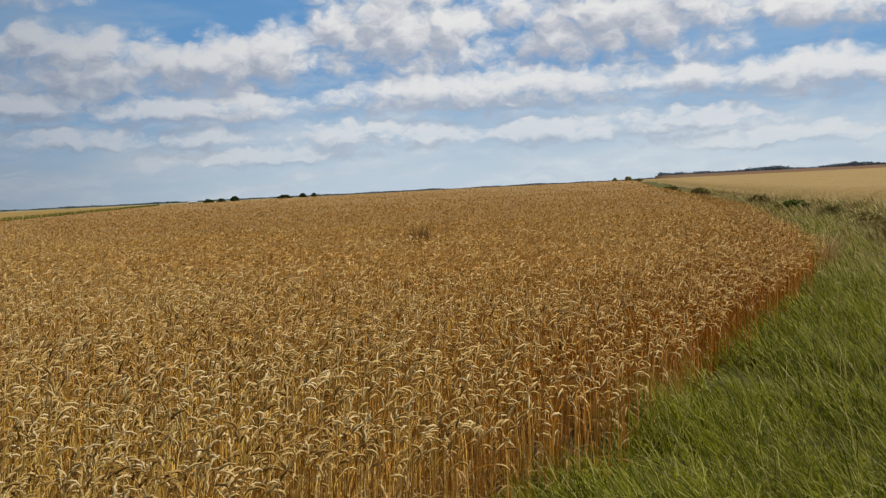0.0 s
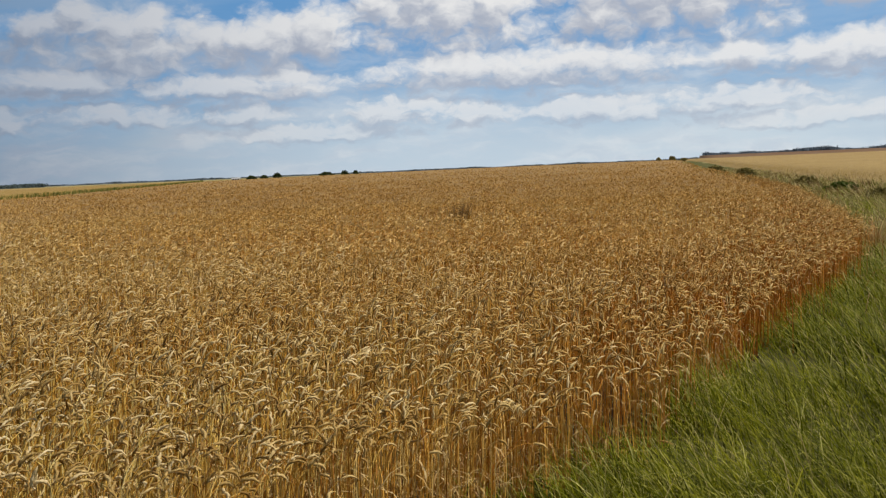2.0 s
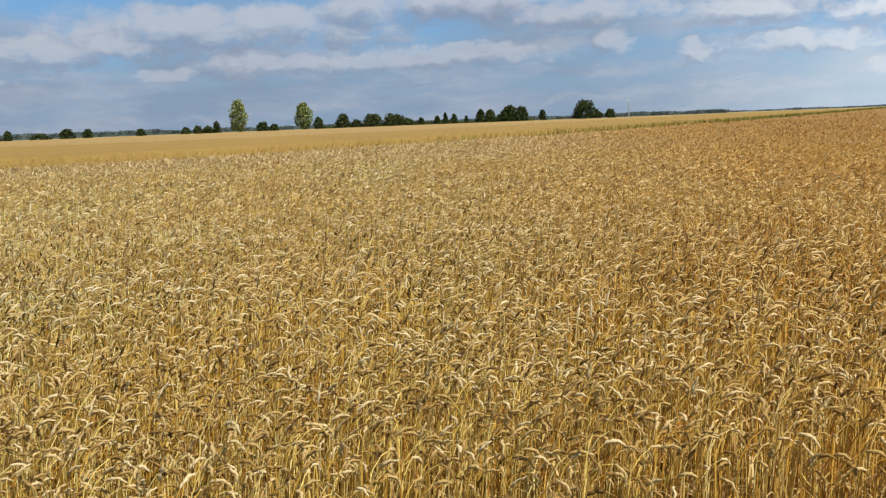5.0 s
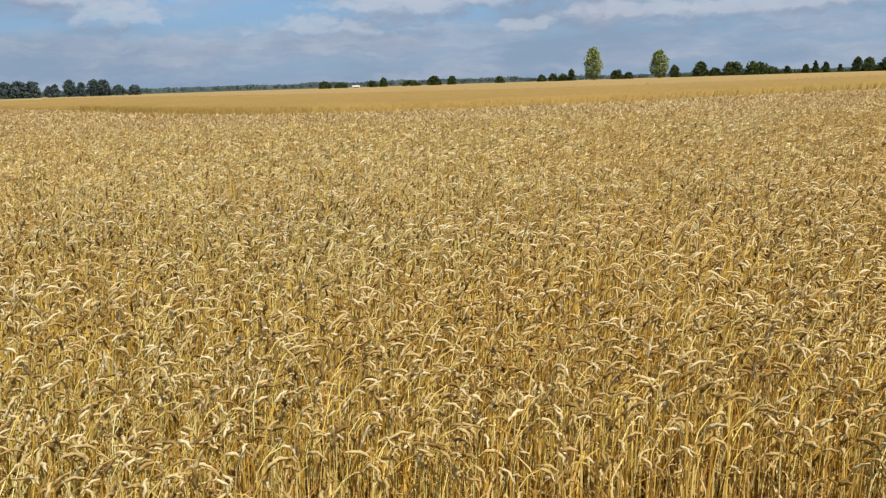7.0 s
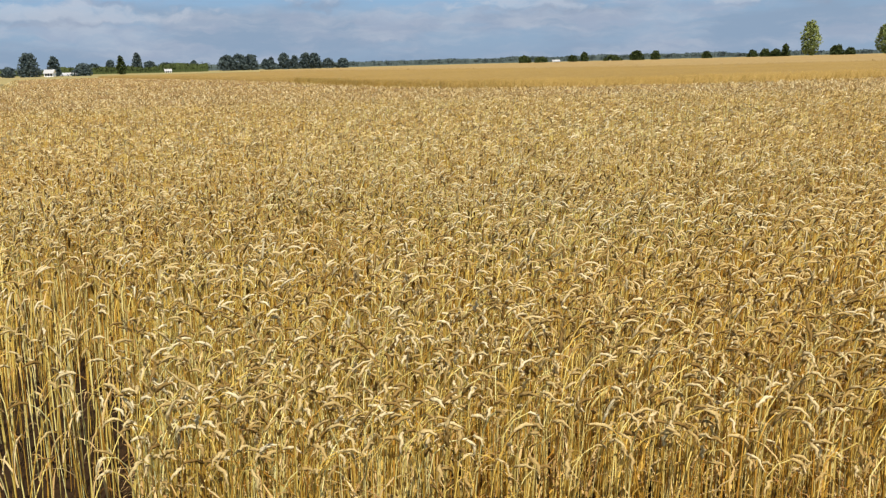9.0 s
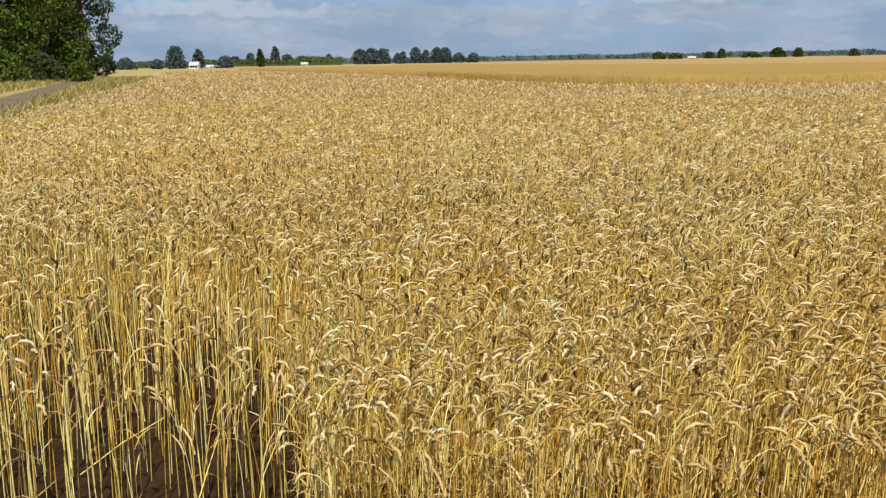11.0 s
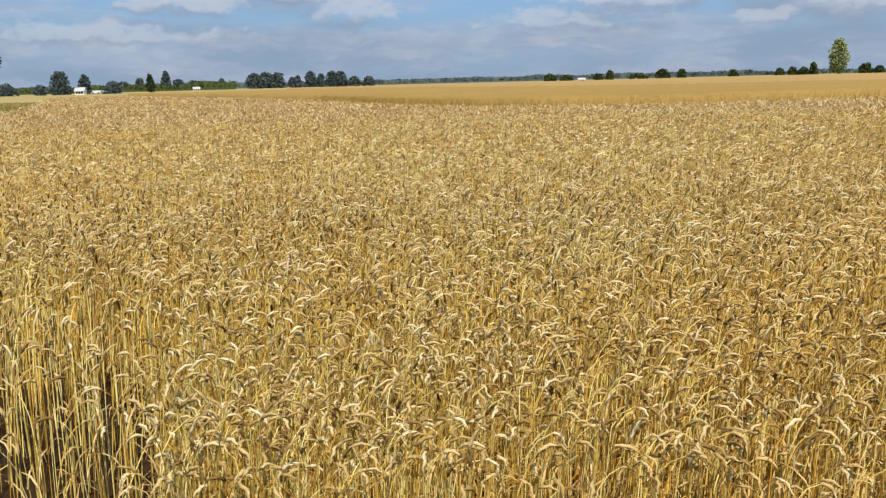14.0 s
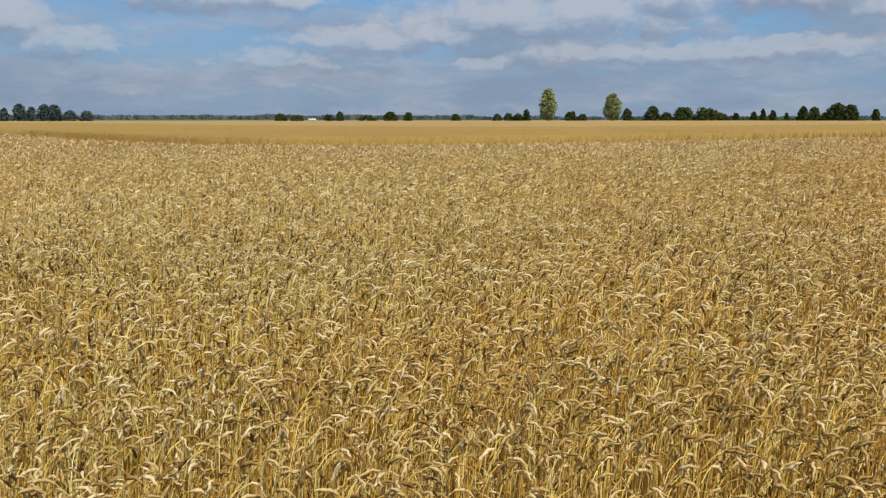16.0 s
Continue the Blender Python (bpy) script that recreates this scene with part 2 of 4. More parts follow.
def leaf_material(name, dark, light):
    m, n, at = material(name)
    rand = n.add("ShaderNodeNewGeometry").outputs["Random Per Island"]
    tone = n.add("ShaderNodeObjectInfo").outputs["Random"]
    colour = n.mix(n.math("MULTIPLY_ADD", rand, 0.75, n.math("MULTIPLY", tone, 0.25)), dark, light)
    return finish(m, n, colour, 0.7, 0.25, spec=0.06)


M["leaf_dark"] = leaf_material("dark_foliage", (0.026, 0.037, 0.014), (0.074, 0.094, 0.032))
M["leaf_poplar"] = leaf_material("poplar_foliage", (0.12, 0.15, 0.05), (0.29, 0.32, 0.12))
# distant leaves bluer and lighter: air haze put into the leaf colour
M["leaf_far"] = leaf_material("haze_blue_foliage", (0.055, 0.080, 0.082), (0.09, 0.115, 0.11))
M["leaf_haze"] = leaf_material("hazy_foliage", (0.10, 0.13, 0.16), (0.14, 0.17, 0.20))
M["leaf_weed"] = leaf_material("weed_foliage", (0.12, 0.10, 0.03), (0.30, 0.24, 0.08))
M["leaf_green"] = leaf_material("green_foliage", (0.028, 0.05, 0.008), (0.13, 0.165, 0.03))


def ground_material(name, stops, scale, bump, dist, rough=0.95):
    m, n, at = material(name)
    a = n.noise(at, scale, 6.0, 0.65)
    b = n.noise(at, scale * 0.045, 4.0, 0.6)
    colour = n.ramp(n.math("MULTIPLY_ADD", a, 0.65, n.math("MULTIPLY", b, 0.35)), stops)
    return finish(m, n, colour, rough, 0.0, a, bump, dist, 0.15)


# nearly black soil: the shade between the stalks is put into its colour
M["soil"] = ground_material("shade_dark_soil", [(0.35, (0.014, 0.007, 0.002)), (0.6, (0.034, 0.017, 0.006))], 14.0, 0.8, 0.05)
M["land"] = ground_material("far_land", [(0.35, (0.13, 0.13, 0.05)), (0.55, (0.30, 0.24, 0.10)), (0.68, (0.16, 0.17, 0.06))], 0.012, 0.0, 0.1)
M["turf"] = ground_material("verge_turf", [(0.3, (0.035, 0.035, 0.008)), (0.6, (0.10, 0.095, 0.022))], 6.0, 0.8, 0.1)
# canopy and barley sheets: the plants' self-shadow is averaged into their colour
M["canopy"] = ground_material("wheat_canopy", [(0.3, (0.17, 0.095, 0.033)), (0.45, (0.27, 0.165, 0.062)), (0.62, (0.38, 0.25, 0.105))], 9.0, 1.0, 0.25)
M["barley_top"] = ground_material("barley_canopy", [(0.3, (0.195, 0.125, 0.034)), (0.62, (0.29, 0.192, 0.058))], 3.0, 0.8, 0.2)
M["pale_crop"] = ground_material("pale_crop", [(0.3, (0.215, 0.140, 0.048)), (0.62, (0.32, 0.225, 0.090))], 2.0, 0.8, 0.2)
M["brown_crop"] = ground_material("brown_stubble", [(0.3, (0.10, 0.055, 0.025)), (0.62, (0.16, 0.09, 0.045))], 0.03, 0.0, 0.2)
M["track"] = ground_material("dirt_track", [(0.3, (0.075, 0.058, 0.036)), (0.65, (0.15, 0.118, 0.075))], 5.0, 0.6, 0.04)
M["bark"] = ground_material("bark", [(0.3, (0.05, 0.04, 0.03)), (0.65, (0.14, 0.11, 0.08))], 9.0, 1.0, 0.04)
M["plaster"] = ground_material("white_plaster", [(0.3, (0.72, 0.71, 0.68)), (0.7, (0.82, 0.81, 0.78))], 3.0, 0.2, 0.01)
M["roof_tile"] = ground_material("red_roof", [(0.3, (0.13, 0.08, 0.06)), (0.7, (0.20, 0.12, 0.09))], 4.0, 0.4, 0.02)
M["roof_grey"] = ground_material("grey_roof", [(0.3, (0.30, 0.30, 0.30)), (0.7, (0.42, 0.42, 0.42))], 4.0, 0.4, 0.02)
M["dark_glass"] = ground_material("window_glass", [(0.3, (0.02, 0.025, 0.03)), (0.7, (0.03, 0.035, 0.04))], 2.0, 0.0, 0.01, 0.1)


# ---------------------------------------------------------------- mesh tools
rng = np.random.default_rng(11)


def ground_h(x, y):
    """Height of the land: level round the camera, a slow rise far ahead on the open side."""
    x, y = np.asarray(x, float), np.asarray(y, float)
    a = np.clip((y - 60) / 330, 0, 1)
    b = np.clip((x + 170) / 180, 0, 1)
    c = np.clip((1500 - y) / 1000, 0, 1)
    return 0.9 * a * a * (3 - 2 * a) * b * b * (3 - 2 * b) * c


def raw_mesh(name, verts, faces, mats, slots=None, smooth=True):
    """One mesh from arrays: verts (n, 3) and quads or triangles (m, k)."""
    me = bpy.data.meshes.new(name)
    faces = np.asarray(faces, np.int32)
    k = faces.shape[1]
    me.vertices.add(len(verts))
    me.vertices.foreach_set("co", np.asarray(verts, np.float32).ravel())
    me.loops.add(faces.size)
    me.loops.foreach_set("vertex_index", faces.ravel())
    me.polygons.add(len(faces))
    me.polygons.foreach_set("loop_start", np.arange(0, faces.size, k, dtype=np.int32))
    me.polygons.foreach_set("loop_total", np.full(len(faces), k, np.int32))
    me.polygons.foreach_set("use_smooth", np.full(len(faces), smooth))
    for m in mats:
        me.materials.append(m)
    if slots is not None:
        me.polygons.foreach_set("material_index", np.asarray(slots, np.int32))
    me.update(calc_edges=True)
    return me


def inside(poly, x, y):
    """Which points lie inside a polygon."""
    hit = np.zeros(np.shape(x), bool)
    px, py = np.array(poly, float).T
    for i in range(len(px)):
        j = i - 1
        cross = (py[i] > y) != (py[j] > y)
        hit ^= cross & (x < (px[j] - px[i]) * (y - py[i]) / (py[j] - py[i] + 1e-12) + px[i])
    return hit


def sheet(name, poly, z, r0, r1, mat, rough=0.0, step=0.5, grow=1.03, az=(0, 360), hem=False, swell=None, centre=(0, 0)):
    """A sheet over a polygon, on a net of rings round the origin, z above the land."""
    angles = np.radians(np.arange(az[0], az[1] + 1e-6, step))
    radii = [r0]
    while radii[-1] < r1:
        radii.append(radii[-1] * grow + 0.02)
    radii = np.array(radii)
    A, Rr = np.meshgrid(angles, radii)
    x, y = centre[0] - Rr * np.sin(A), centre[1] + Rr * np.cos(A)
    h = ground_h(x, y) + z
    if swell:
        u = np.clip((Rr - swell[0]) / (swell[1] - swell[0]), 0, 1)
        h = h + swell[2] * u * u * (3 - 2 * u)
    if rough:
        h = h + rough * rng.standard_normal(h.shape)
    n, m = A.shape
    idx = np.arange(n * m).reshape(n, m)
    f = np.stack([idx[:-1, :-1], idx[:-1, 1:], idx[1:, 1:], idx[1:, :-1]], -1).reshape(-1, 4)
    v = np.stack([x, y, h], -1).reshape(-1, 3)
    if poly is not None:
        c = v[f].mean(1)
        f = f[inside(poly, c[:, 0], c[:, 1])]
        used, inv = np.unique(f, return_inverse=True)
        v, f = v[used], inv.reshape(f.shape)
    if hem:
        e = np.concatenate([f[:, [0, 1]], f[:, [1, 2]], f[:, [2, 3]], f[:, [3, 0]]])
        key = np.sort(e, 1)
        _, first, count = np.unique(key, axis=0, return_index=True, return_counts=True)
        rim = e[first[count == 1]]
        low = v.copy()
        low[:, 2] = ground_h(v[:, 0], v[:, 1])
        o = len(v)
        f = np.concatenate([f, np.stack([rim[:, 1], rim[:, 0], rim[:, 0] + o, rim[:, 1] + o], -1)])
        v = np.concatenate([v, low])
    return new(name, raw_mesh(name, v, f[:, ::-1], [mat]))


def scatter(poly, density, r0, r1, az):
    """Points inside a polygon between two distances, so many to the square metre."""
    a0, a1 = np.radians(az[0]), np.radians(az[1])
    n = int(density * 0.5 * (a1 - a0) * (r1 * r1 - r0 * r0))
    r = np.sqrt(rng.uniform(r0 * r0, r1 * r1, n))
    a = rng.uniform(a0, a1, n)
    x, y = -r * np.sin(a), r * np.cos(a)
    k = inside(poly, x, y)
    return x[k], y[k]


def bend_line(theta, length, phi, base, step=None):
    """Centre lines that start at base and turn in the upright plane phi. theta: (n, s) slant from upright by step."""
    share = np.ones(theta.shape[1]) if step is None else step
    ds = length[:, None] * (share / share.sum())[None]
    out = np.cumsum(np.sin(theta) * ds, 1)
    up = np.cumsum(np.cos(theta) * ds, 1)
    z = np.zeros((len(phi), 1))
    out, up = np.hstack([z, out]), np.hstack([z, up])
    c = np.stack([out * np.cos(phi)[:, None], out * np.sin(phi)[:, None], up], -1)
    return c + base[:, None, :]


def tubes(c, radius, k, phi, flat=1.0):
    """Tubes of k sides round centre lines c (n, s, 3) with radii (n, s)."""
    n, s, _ = c.shape
    t = np.gradient(c, axis=1)
    t /= np.linalg.norm(t, axis=2, keepdims=True) + 1e-9
    b = np.stack([-np.sin(phi), np.cos(phi), np.zeros(n)], -1)[:, None, :] * np.ones((1, s, 1))
    q = np.cross(t, b)
    a = np.arange(k) * 2 * np.pi / k
    ring = q[:, :, None, :] * np.cos(a)[None, None, :, None] * flat + b[:, :, None, :] * np.sin(a)[None, None, :, None]
    v = c[:, :, None, :] + ring * radius[:, :, None, None]
    i = np.arange(n * s * k).reshape(n, s, k)
    j = np.roll(i, -1, 2)
    f = np.stack([i[:, :-1], j[:, :-1], j[:, 1:], i[:, 1:]], -1).reshape(-1, 4)
    return v.reshape(-1, 3), f


def ribbons(c, width, side):
    """Flat blades along centre lines c (n, s, 3); width (n, s); side: (n, 3) across."""
    n, s, _ = c.shape
    w = side[:, None, :] * width[:, :, None] * 0.5
    v = np.stack([c - w, c + w], 2)
    i = np.arange(n * s * 2).reshape(n, s, 2)
    f = np.stack([i[:, :-1, 0], i[:, :-1, 1], i[:, 1:, 1], i[:, 1:, 0]], -1).reshape(-1, 4)
    return v.reshape(-1, 3), f


def join(pieces):
    """Joins (verts, faces) pairs."""
    vs, fs, o = [], [], 0
    for v, f in pieces:
        vs.append(v)
        fs.append(f + o)
        o += len(v)
    return np.concatenate(vs), np.concatenate(fs)


def part(name, me, parent, label="", kind=""):
    ob = new(name, me)
    ob.parent = parent
    return tagged(ob, label, kind=kind)


# ---------------------------------------------------------------- plan
def inset(line, d):
    """The line moved to its own left by d."""
    p = np.array(line, float)
    t = np.gradient(p, axis=0)
    t /= np.linalg.norm(t, axis=1, keepdims=True)
    return [tuple(q) for q in p + np.stack([-t[:, 1], t[:, 0]], -1) * d]


STRIP_EDGE = [(-200, -26), (-106, -3), (-68, 4.6), (-52, 6.4), (-42, 8.4), (-37, 11.5), (-34.8, 16), (-34.4, 21), (-34.8, 27), (-35.5, 35), (-37.5, 50), (-42, 70), (-46.5, 96), (-55, 133), (-70, 200), (-100, 320), (-135, 430)]
STRIP_FAR = [(-200, 16), (-112, 30), (-82, 41), (-74, 54), (-74, 75), (-80, 102), (-92, 142), (-108, 205), (-138, 322), (-174, 432)]
RIGHT_EDGE = [(88, 440), (56, 260), (24.4, 103), (14.6, 51), (10.2, 30.3), (7.3, 19.5), (6.0, 14.9), (4.2, 11.0), (2.5, 8.1), (1.4, 6.0), (0.85, 4.9), (0.2, 4.25)]
FRONT_EDGE = [(-0.45, 3.25), (-1.15, 2.5), (-1.8, 1.85), (-2.2, 0.95), (-2.3, 0.1), (-2.42, -0.3), (-2.55, -0.52), (-2.95, -0.64), (-2.9, -1.3), (-3.2, -2.3), (-4.4, -4.3)]
LEFT_EDGE = [(-20, -7.7), (-27.5, -9.1), (-42, -11.7), (-84, -18.8), (-132, -28), (-195, -40)]
IN_EDGE = [(x - 0.9, y + 0.5) for x, y in RIGHT_EDGE]
WHEAT = RIGHT_EDGE + FRONT_EDGE + LEFT_EDGE + STRIP_EDGE + [(-130, 440), (60, 460)]
CANOPY = IN_EDGE + FRONT_EDGE + [(x, y + 1.2) for x, y in LEFT_EDGE] + STRIP_EDGE + [(-130, 440), (60, 460)]
STRIP = inset(STRIP_EDGE, 3.4) + STRIP_FAR[::-1]
BEYOND = [(x * 1.022, y * 1.022) for x, y in STRIP_FAR] + [(-420, 430), (-420, 60), (-320, 10)]

MARGIN = [(66, 18), (31, 25), (19.5, 38), (19.5, 48), (22.5, 67), (30.5, 107), (62, 262), (92, 440)]
OTHER = inset(MARGIN[::-1], 4.0) + [(400, 20), (400, 480)]
FOOT = FRONT_EDGE[:3] + [(-1.6, 0.9), (-1.7, 0.0), (-2.4, -1.5), (-4.2, -4.9)]
VERGE = RIGHT_EDGE + FOOT + [(-3, -9), (30, -10)] + MARGIN
SOIL = RIGHT_EDGE + FOOT + LEFT_EDGE + STRIP_EDGE + [(-130, 440), (60, 460)]

ground = tagged(sheet("ground", None, 0.0, 0.001, 4400, M["land"], step=2.0, grow=1.12, centre=(0.6, -0.7)), "dry brown soil and far pale fields to the horizon", "ground", kind="structure")
soil = tagged(sheet("field_soil", SOIL, 0.008, 1.0, 60, M["soil"], step=1.0, grow=1.06), "bare brown soil between the wheat stalks, toned dark for shade", "soil", kind="structure")
turf = tagged(sheet("verge_turf", VERGE, 0.020, 0.001, 400, M["turf"], step=1.0, grow=1.035, centre=(0.6, -0.7)), "green grassy turf of the field margin", "turf", kind="structure")

# ---------------------------------------------------------------- wheat
WIND = radians(90 - 52)       # the heading towards which most ears nod (x axis, anticlockwise)


def edge_gap(x, y):
    """Distance from the margin side of the field."""
    gap = np.full(len(x), 99.0)
    for (x0, y0), (x1, y1) in zip(RIGHT_EDGE[3:], RIGHT_EDGE[4:]):
        dx, dy = x1 - x0, y1 - y0
        t = np.clip(((x - x0) * dx + (y - y0) * dy) / (dx * dx + dy * dy), 0, 1)
        gap = np.minimum(gap, np.hypot(x - x0 - t * dx, y - y0 - t * dy))
    return gap


def wheat(x, y, ear_rings, ear_sides, stalk_steps, stalk_sides, leaf_share, swell=1.0, low=0.0, long=1.0):
    """Ripe wheat plants at x, y: arrays for ears, stalks and dry leaves."""
    n = len(x)
    base = np.stack([x, y, ground_h(x, y)], -1)
    lump = np.array([noise.noise((px * 0.8, py * 0.8, 0.0)) for px, py in zip(x, y)])
    phi = WIND + rng.normal(0, 1.0, n)
    tall = 0.66 + 0.06 * lump + rng.normal(0, 0.052, n) - low * rng.random(n)
    tall *= 0.74 + 0.26 * np.clip(edge_gap(x, y) / 0.9, 0, 1)
    lean = np.abs(rng.normal(0.05, 0.075, n)) + (rng.random(n) < 0.03) * rng.uniform(0.2, 0.7, n)
    neck = np.clip(rng.normal(1.75, 0.75, n), 0.1, 2.9)        # how far the ear nods
    s = stalk_steps
    u = (np.arange(s) + 0.5) / s
    step = {1: np.ones(1), 2: np.array([2.2, 0.35]), 3: np.array([1.7, 0.8, 0.3])}.get(s, np.array([1.9, 1.5, 0.9, 0.4, 0.3]))
    u = (np.cumsum(step) - step / 2) / step.sum()
    theta = lean[:, None] * (0.2 + 1.6 * u)[None] + neck[:, None] * 0.45 * np.clip((u - 0.80) / 0.20, 0, 1)[None] ** 1.2
    c = bend_line(theta, tall, phi, base, step)
    thin = np.linspace(1.0, 0.6, s + 1)[None] * rng.uniform(0.0017, 0.0031, n)[:, None] * swell
    if stalk_sides > 2:
        stalks = tubes(c, thin, stalk_sides, phi)
    else:
        turn = rng.uniform(0, np.pi, n)
        stalks = ribbons(c, thin * 2, np.stack([np.cos(turn), np.sin(turn), np.zeros(n)], -1))
    top = c[:, -1]
    m = max(1, ear_rings)
    v = (np.arange(m) + 0.5) / m
    start = lean + neck * 0.45
    theta_e = start[:, None] + (neck * 0.62)[:, None] * np.clip(v * 1.25, 0, 1)[None]
    length = rng.uniform(0.050, 0.082, n) * (1 + 0.9 * (swell - 1)) * long
    e = bend_line(theta_e, length, phi, top)
    across = np.stack([-np.sin(phi), np.cos(phi), np.zeros(n)], -1)
    w = np.linspace(0, 1, m + 1)
    shape = np.clip(np.sin(np.pi * np.clip(w * 0.86 + 0.14, 0, 1)) ** 0.55, 0.12, 1)
    if m >= 8:
        shape = shape * np.where(np.arange(m + 1) % 2 == 0, 0.80, 1.14)
        e[:, 1:-1] += across[:, None, :] * (np.where(np.arange(1, m) % 4 < 2, 0.0022, -0.0022)[None, :, None])
    shape[0] = 0.3
    fat = rng.uniform(0.0050, 0.0082, n)[:, None] * shape[None] * swell
    ears = None
    if ear_rings and ear_sides > 2:
        ears = tubes(e, fat, ear_sides, phi, 0.85)
        if m >= 8:                                            # husks that stand off the ear on both sides
            husks = []
            for k in range(1, m, 2):
                way = e[:, k + 1] - e[:, k - 1]
                way /= np.linalg.norm(way, axis=1, keepdims=True)
                turn = rng.uniform(0, 2 * np.pi, n)[:, None]
                out = across * np.cos(turn) + np.cross(way, across) * np.sin(turn)
                tip = (way + out * rng.uniform(0.25, 0.8, n)[:, None]) * rng.uniform(0.009, 0.019, n)[:, None]
                root = e[:, k] + out * fat[:, k, None] * 0.6
                line = np.stack([root, root + tip * 0.55 + out * 0.0015, root + tip], 1)
                husks.append(ribbons(line, np.array([0.003, 0.0036, 0.0006])[None] * np.ones((n, 1)), np.cross(way, out)))
            ears = join([ears] + husks)
    elif ear_rings:
        tilt = rng.uniform(0, np.pi, n)[:, None]
        ears = ribbons(e, fat * 2, across * np.cos(tilt) + np.array((0, 0, 1.0))[None] * np.sin(tilt))
    k = rng.random(n) < leaf_share
    leaves = None
    if k.any():
        q = int(k.sum())
        at = c[k, max(1, int(s * 0.55))] * 1.0
        at[:, 2] -= rng.uniform(0, 0.2, q)
        lphi = rng.uniform(0, 2 * np.pi, q)
        ls = 4
        lt = rng.uniform(0.2, 0.7, q)[:, None] + np.linspace(0, 1, ls)[None] * rng.uniform(1.0, 2.2, q)[:, None]
        lc = bend_line(lt, rng.uniform(0.10, 0.24, q), lphi, at)
        lw = np.array([0.7, 1.0, 0.8, 0.45, 0.08])[None] * rng.uniform(0.004, 0.009, q)[:, None] * swell
        leaves = ribbons(lc, lw, np.stack([-np.sin(lphi), np.cos(lphi), np.zeros(q)], -1))
    return ears, stalks, leaves


VIEW = (-32, 122)
near = scatter(WHEAT, 430, 1.2, 4.1, VIEW)
tillers = scatter(WHEAT, 400, 1.2, 4.8, VIEW)
HOLLOW = [(-2.4, -0.44), (-4.0, -0.66), (-5.0, -0.90), (-5.6, -2.0), (-5.4, -4.0), (-2.6, -3.0)]
edge = scatter(WHEAT, 400, 4.1, 8.0, VIEW)
keep = [~inside(HOLLOW, *q) | (rng.random(len(q[0])) < share) for q, share in ((near, 0.27), (tillers, 0.06), (edge, 0.32))]
near, tillers, edge = [(q[0][k], q[1][k]) for q, k in zip((near, tillers, edge), keep)]
mid = scatter(WHEAT, 270, 7.8, 10.8, VIEW)
next_mid = scatter(WHEAT, 260, 10.6, 13.5, VIEW)
far = scatter(WHEAT, 125, 13.0, 27.0, (-26, 114))
rim = scatter(RIGHT_EDGE[3:] + IN_EDGE[:2:-1], 220, 8.0, 40.0, (-30, 0))
rim = (rim[0] + rng.normal(0, 0.12, len(rim[0])), rim[1] + rng.normal(0, 0.12, len(rim[0])))
wheats = [wheat(*near, 8, 4, 5, 3, 1.0), wheat(*tillers, 0, 0, 3, 2, 0.6, 1.1, 0.3), wheat(*edge, 3, 3, 3, 2, 0.5, 1.1, 0.0, 1.1), wheat(*mid, 2, 3, 1, 2, 0.1, 1.25, 0.0, 1.1), wheat(*next_mid, 2, 2, 1, 2, 0.05, 1.35, 0.0, 1.1),
          wheat(*rim, 2, 3, 2, 2, 0.2, 1.3), wheat(*far, 2, 2, 1, 2, 0.0, 1.55)]


def blades(x, y, tall, width, lean, phi0, spread, steps=3, droop=1.2):
    """Blades that lean and droop, with random twists."""
    n = len(x)
    base = np.stack([x, y, ground_h(x, y)], -1)
    phi = phi0 + rng.normal(0, spread, n)
    th = np.abs(rng.normal(lean, lean * 0.5, n))[:, None] + np.linspace(0, 1, steps)[None] ** 1.5 * rng.uniform(0.3, 1.0, n)[:, None] * droop
    c = bend_line(th, tall, phi, base)
    w = np.linspace(1, 0.12, steps + 1)[None] * width[:, None]
    turn = rng.uniform(0, np.pi, n)
    return ribbons(c, w, np.stack([np.cos(turn), np.sin(turn), np.zeros(n)], -1))


def tufts(x, y, wide, lift=0.0):
    """Far wheat: the nodding top of a plant or a handful of them."""
    n = len(x)
    base = np.stack([x, y, ground_h(x, y) + 0.50 + lift], -1)
    phi = rng.uniform(0, 2 * np.pi, n)
    th = np.array([0.5, 1.8])[None] * rng.uniform(0.6, 1.25, n)[:, None]
    c = bend_line(th, rng.normal(0.25, 0.04, n), phi, base)
    w = np.array([0.5, 1.0, 0.4])[None] * (wide * rng.uniform(0.6, 1.4, n))[:, None]
    turn = rng.uniform(0, np.pi, n)
    return ribbons(c, w, np.stack([np.cos(turn), np.sin(turn), np.zeros(n)], -1))


tops = []
for dens, r0, r1, size in ((55, 25.5, 38, 0.022), (24, 37, 58, 0.032), (7, 57, 100, 0.055), (1.5, 100, 190, 0.11), (0.22, 190, 440, 0.24)):
    x, y = scatter(WHEAT, dens, r0, r1, (-26, 116))
    tops.append(tufts(x, y, np.full(len(x), size)))
wheats.append((join(tops), None, None))
crop = tagged(new("wheat_crop"), "ripe golden wheat with nodding ears on orange straw", "wheat", kind="stuff")
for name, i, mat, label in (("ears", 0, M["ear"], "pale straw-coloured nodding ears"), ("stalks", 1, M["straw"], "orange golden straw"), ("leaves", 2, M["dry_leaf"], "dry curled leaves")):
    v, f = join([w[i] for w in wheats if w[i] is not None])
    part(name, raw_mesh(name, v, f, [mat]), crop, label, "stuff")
under = sheet("canopy", CANOPY, 0.34, 7.5, 470, M["canopy"], rough=0.04, step=0.5, grow=1.014, az=(-35, 125), swell=(8.0, 24.0, 0.20))
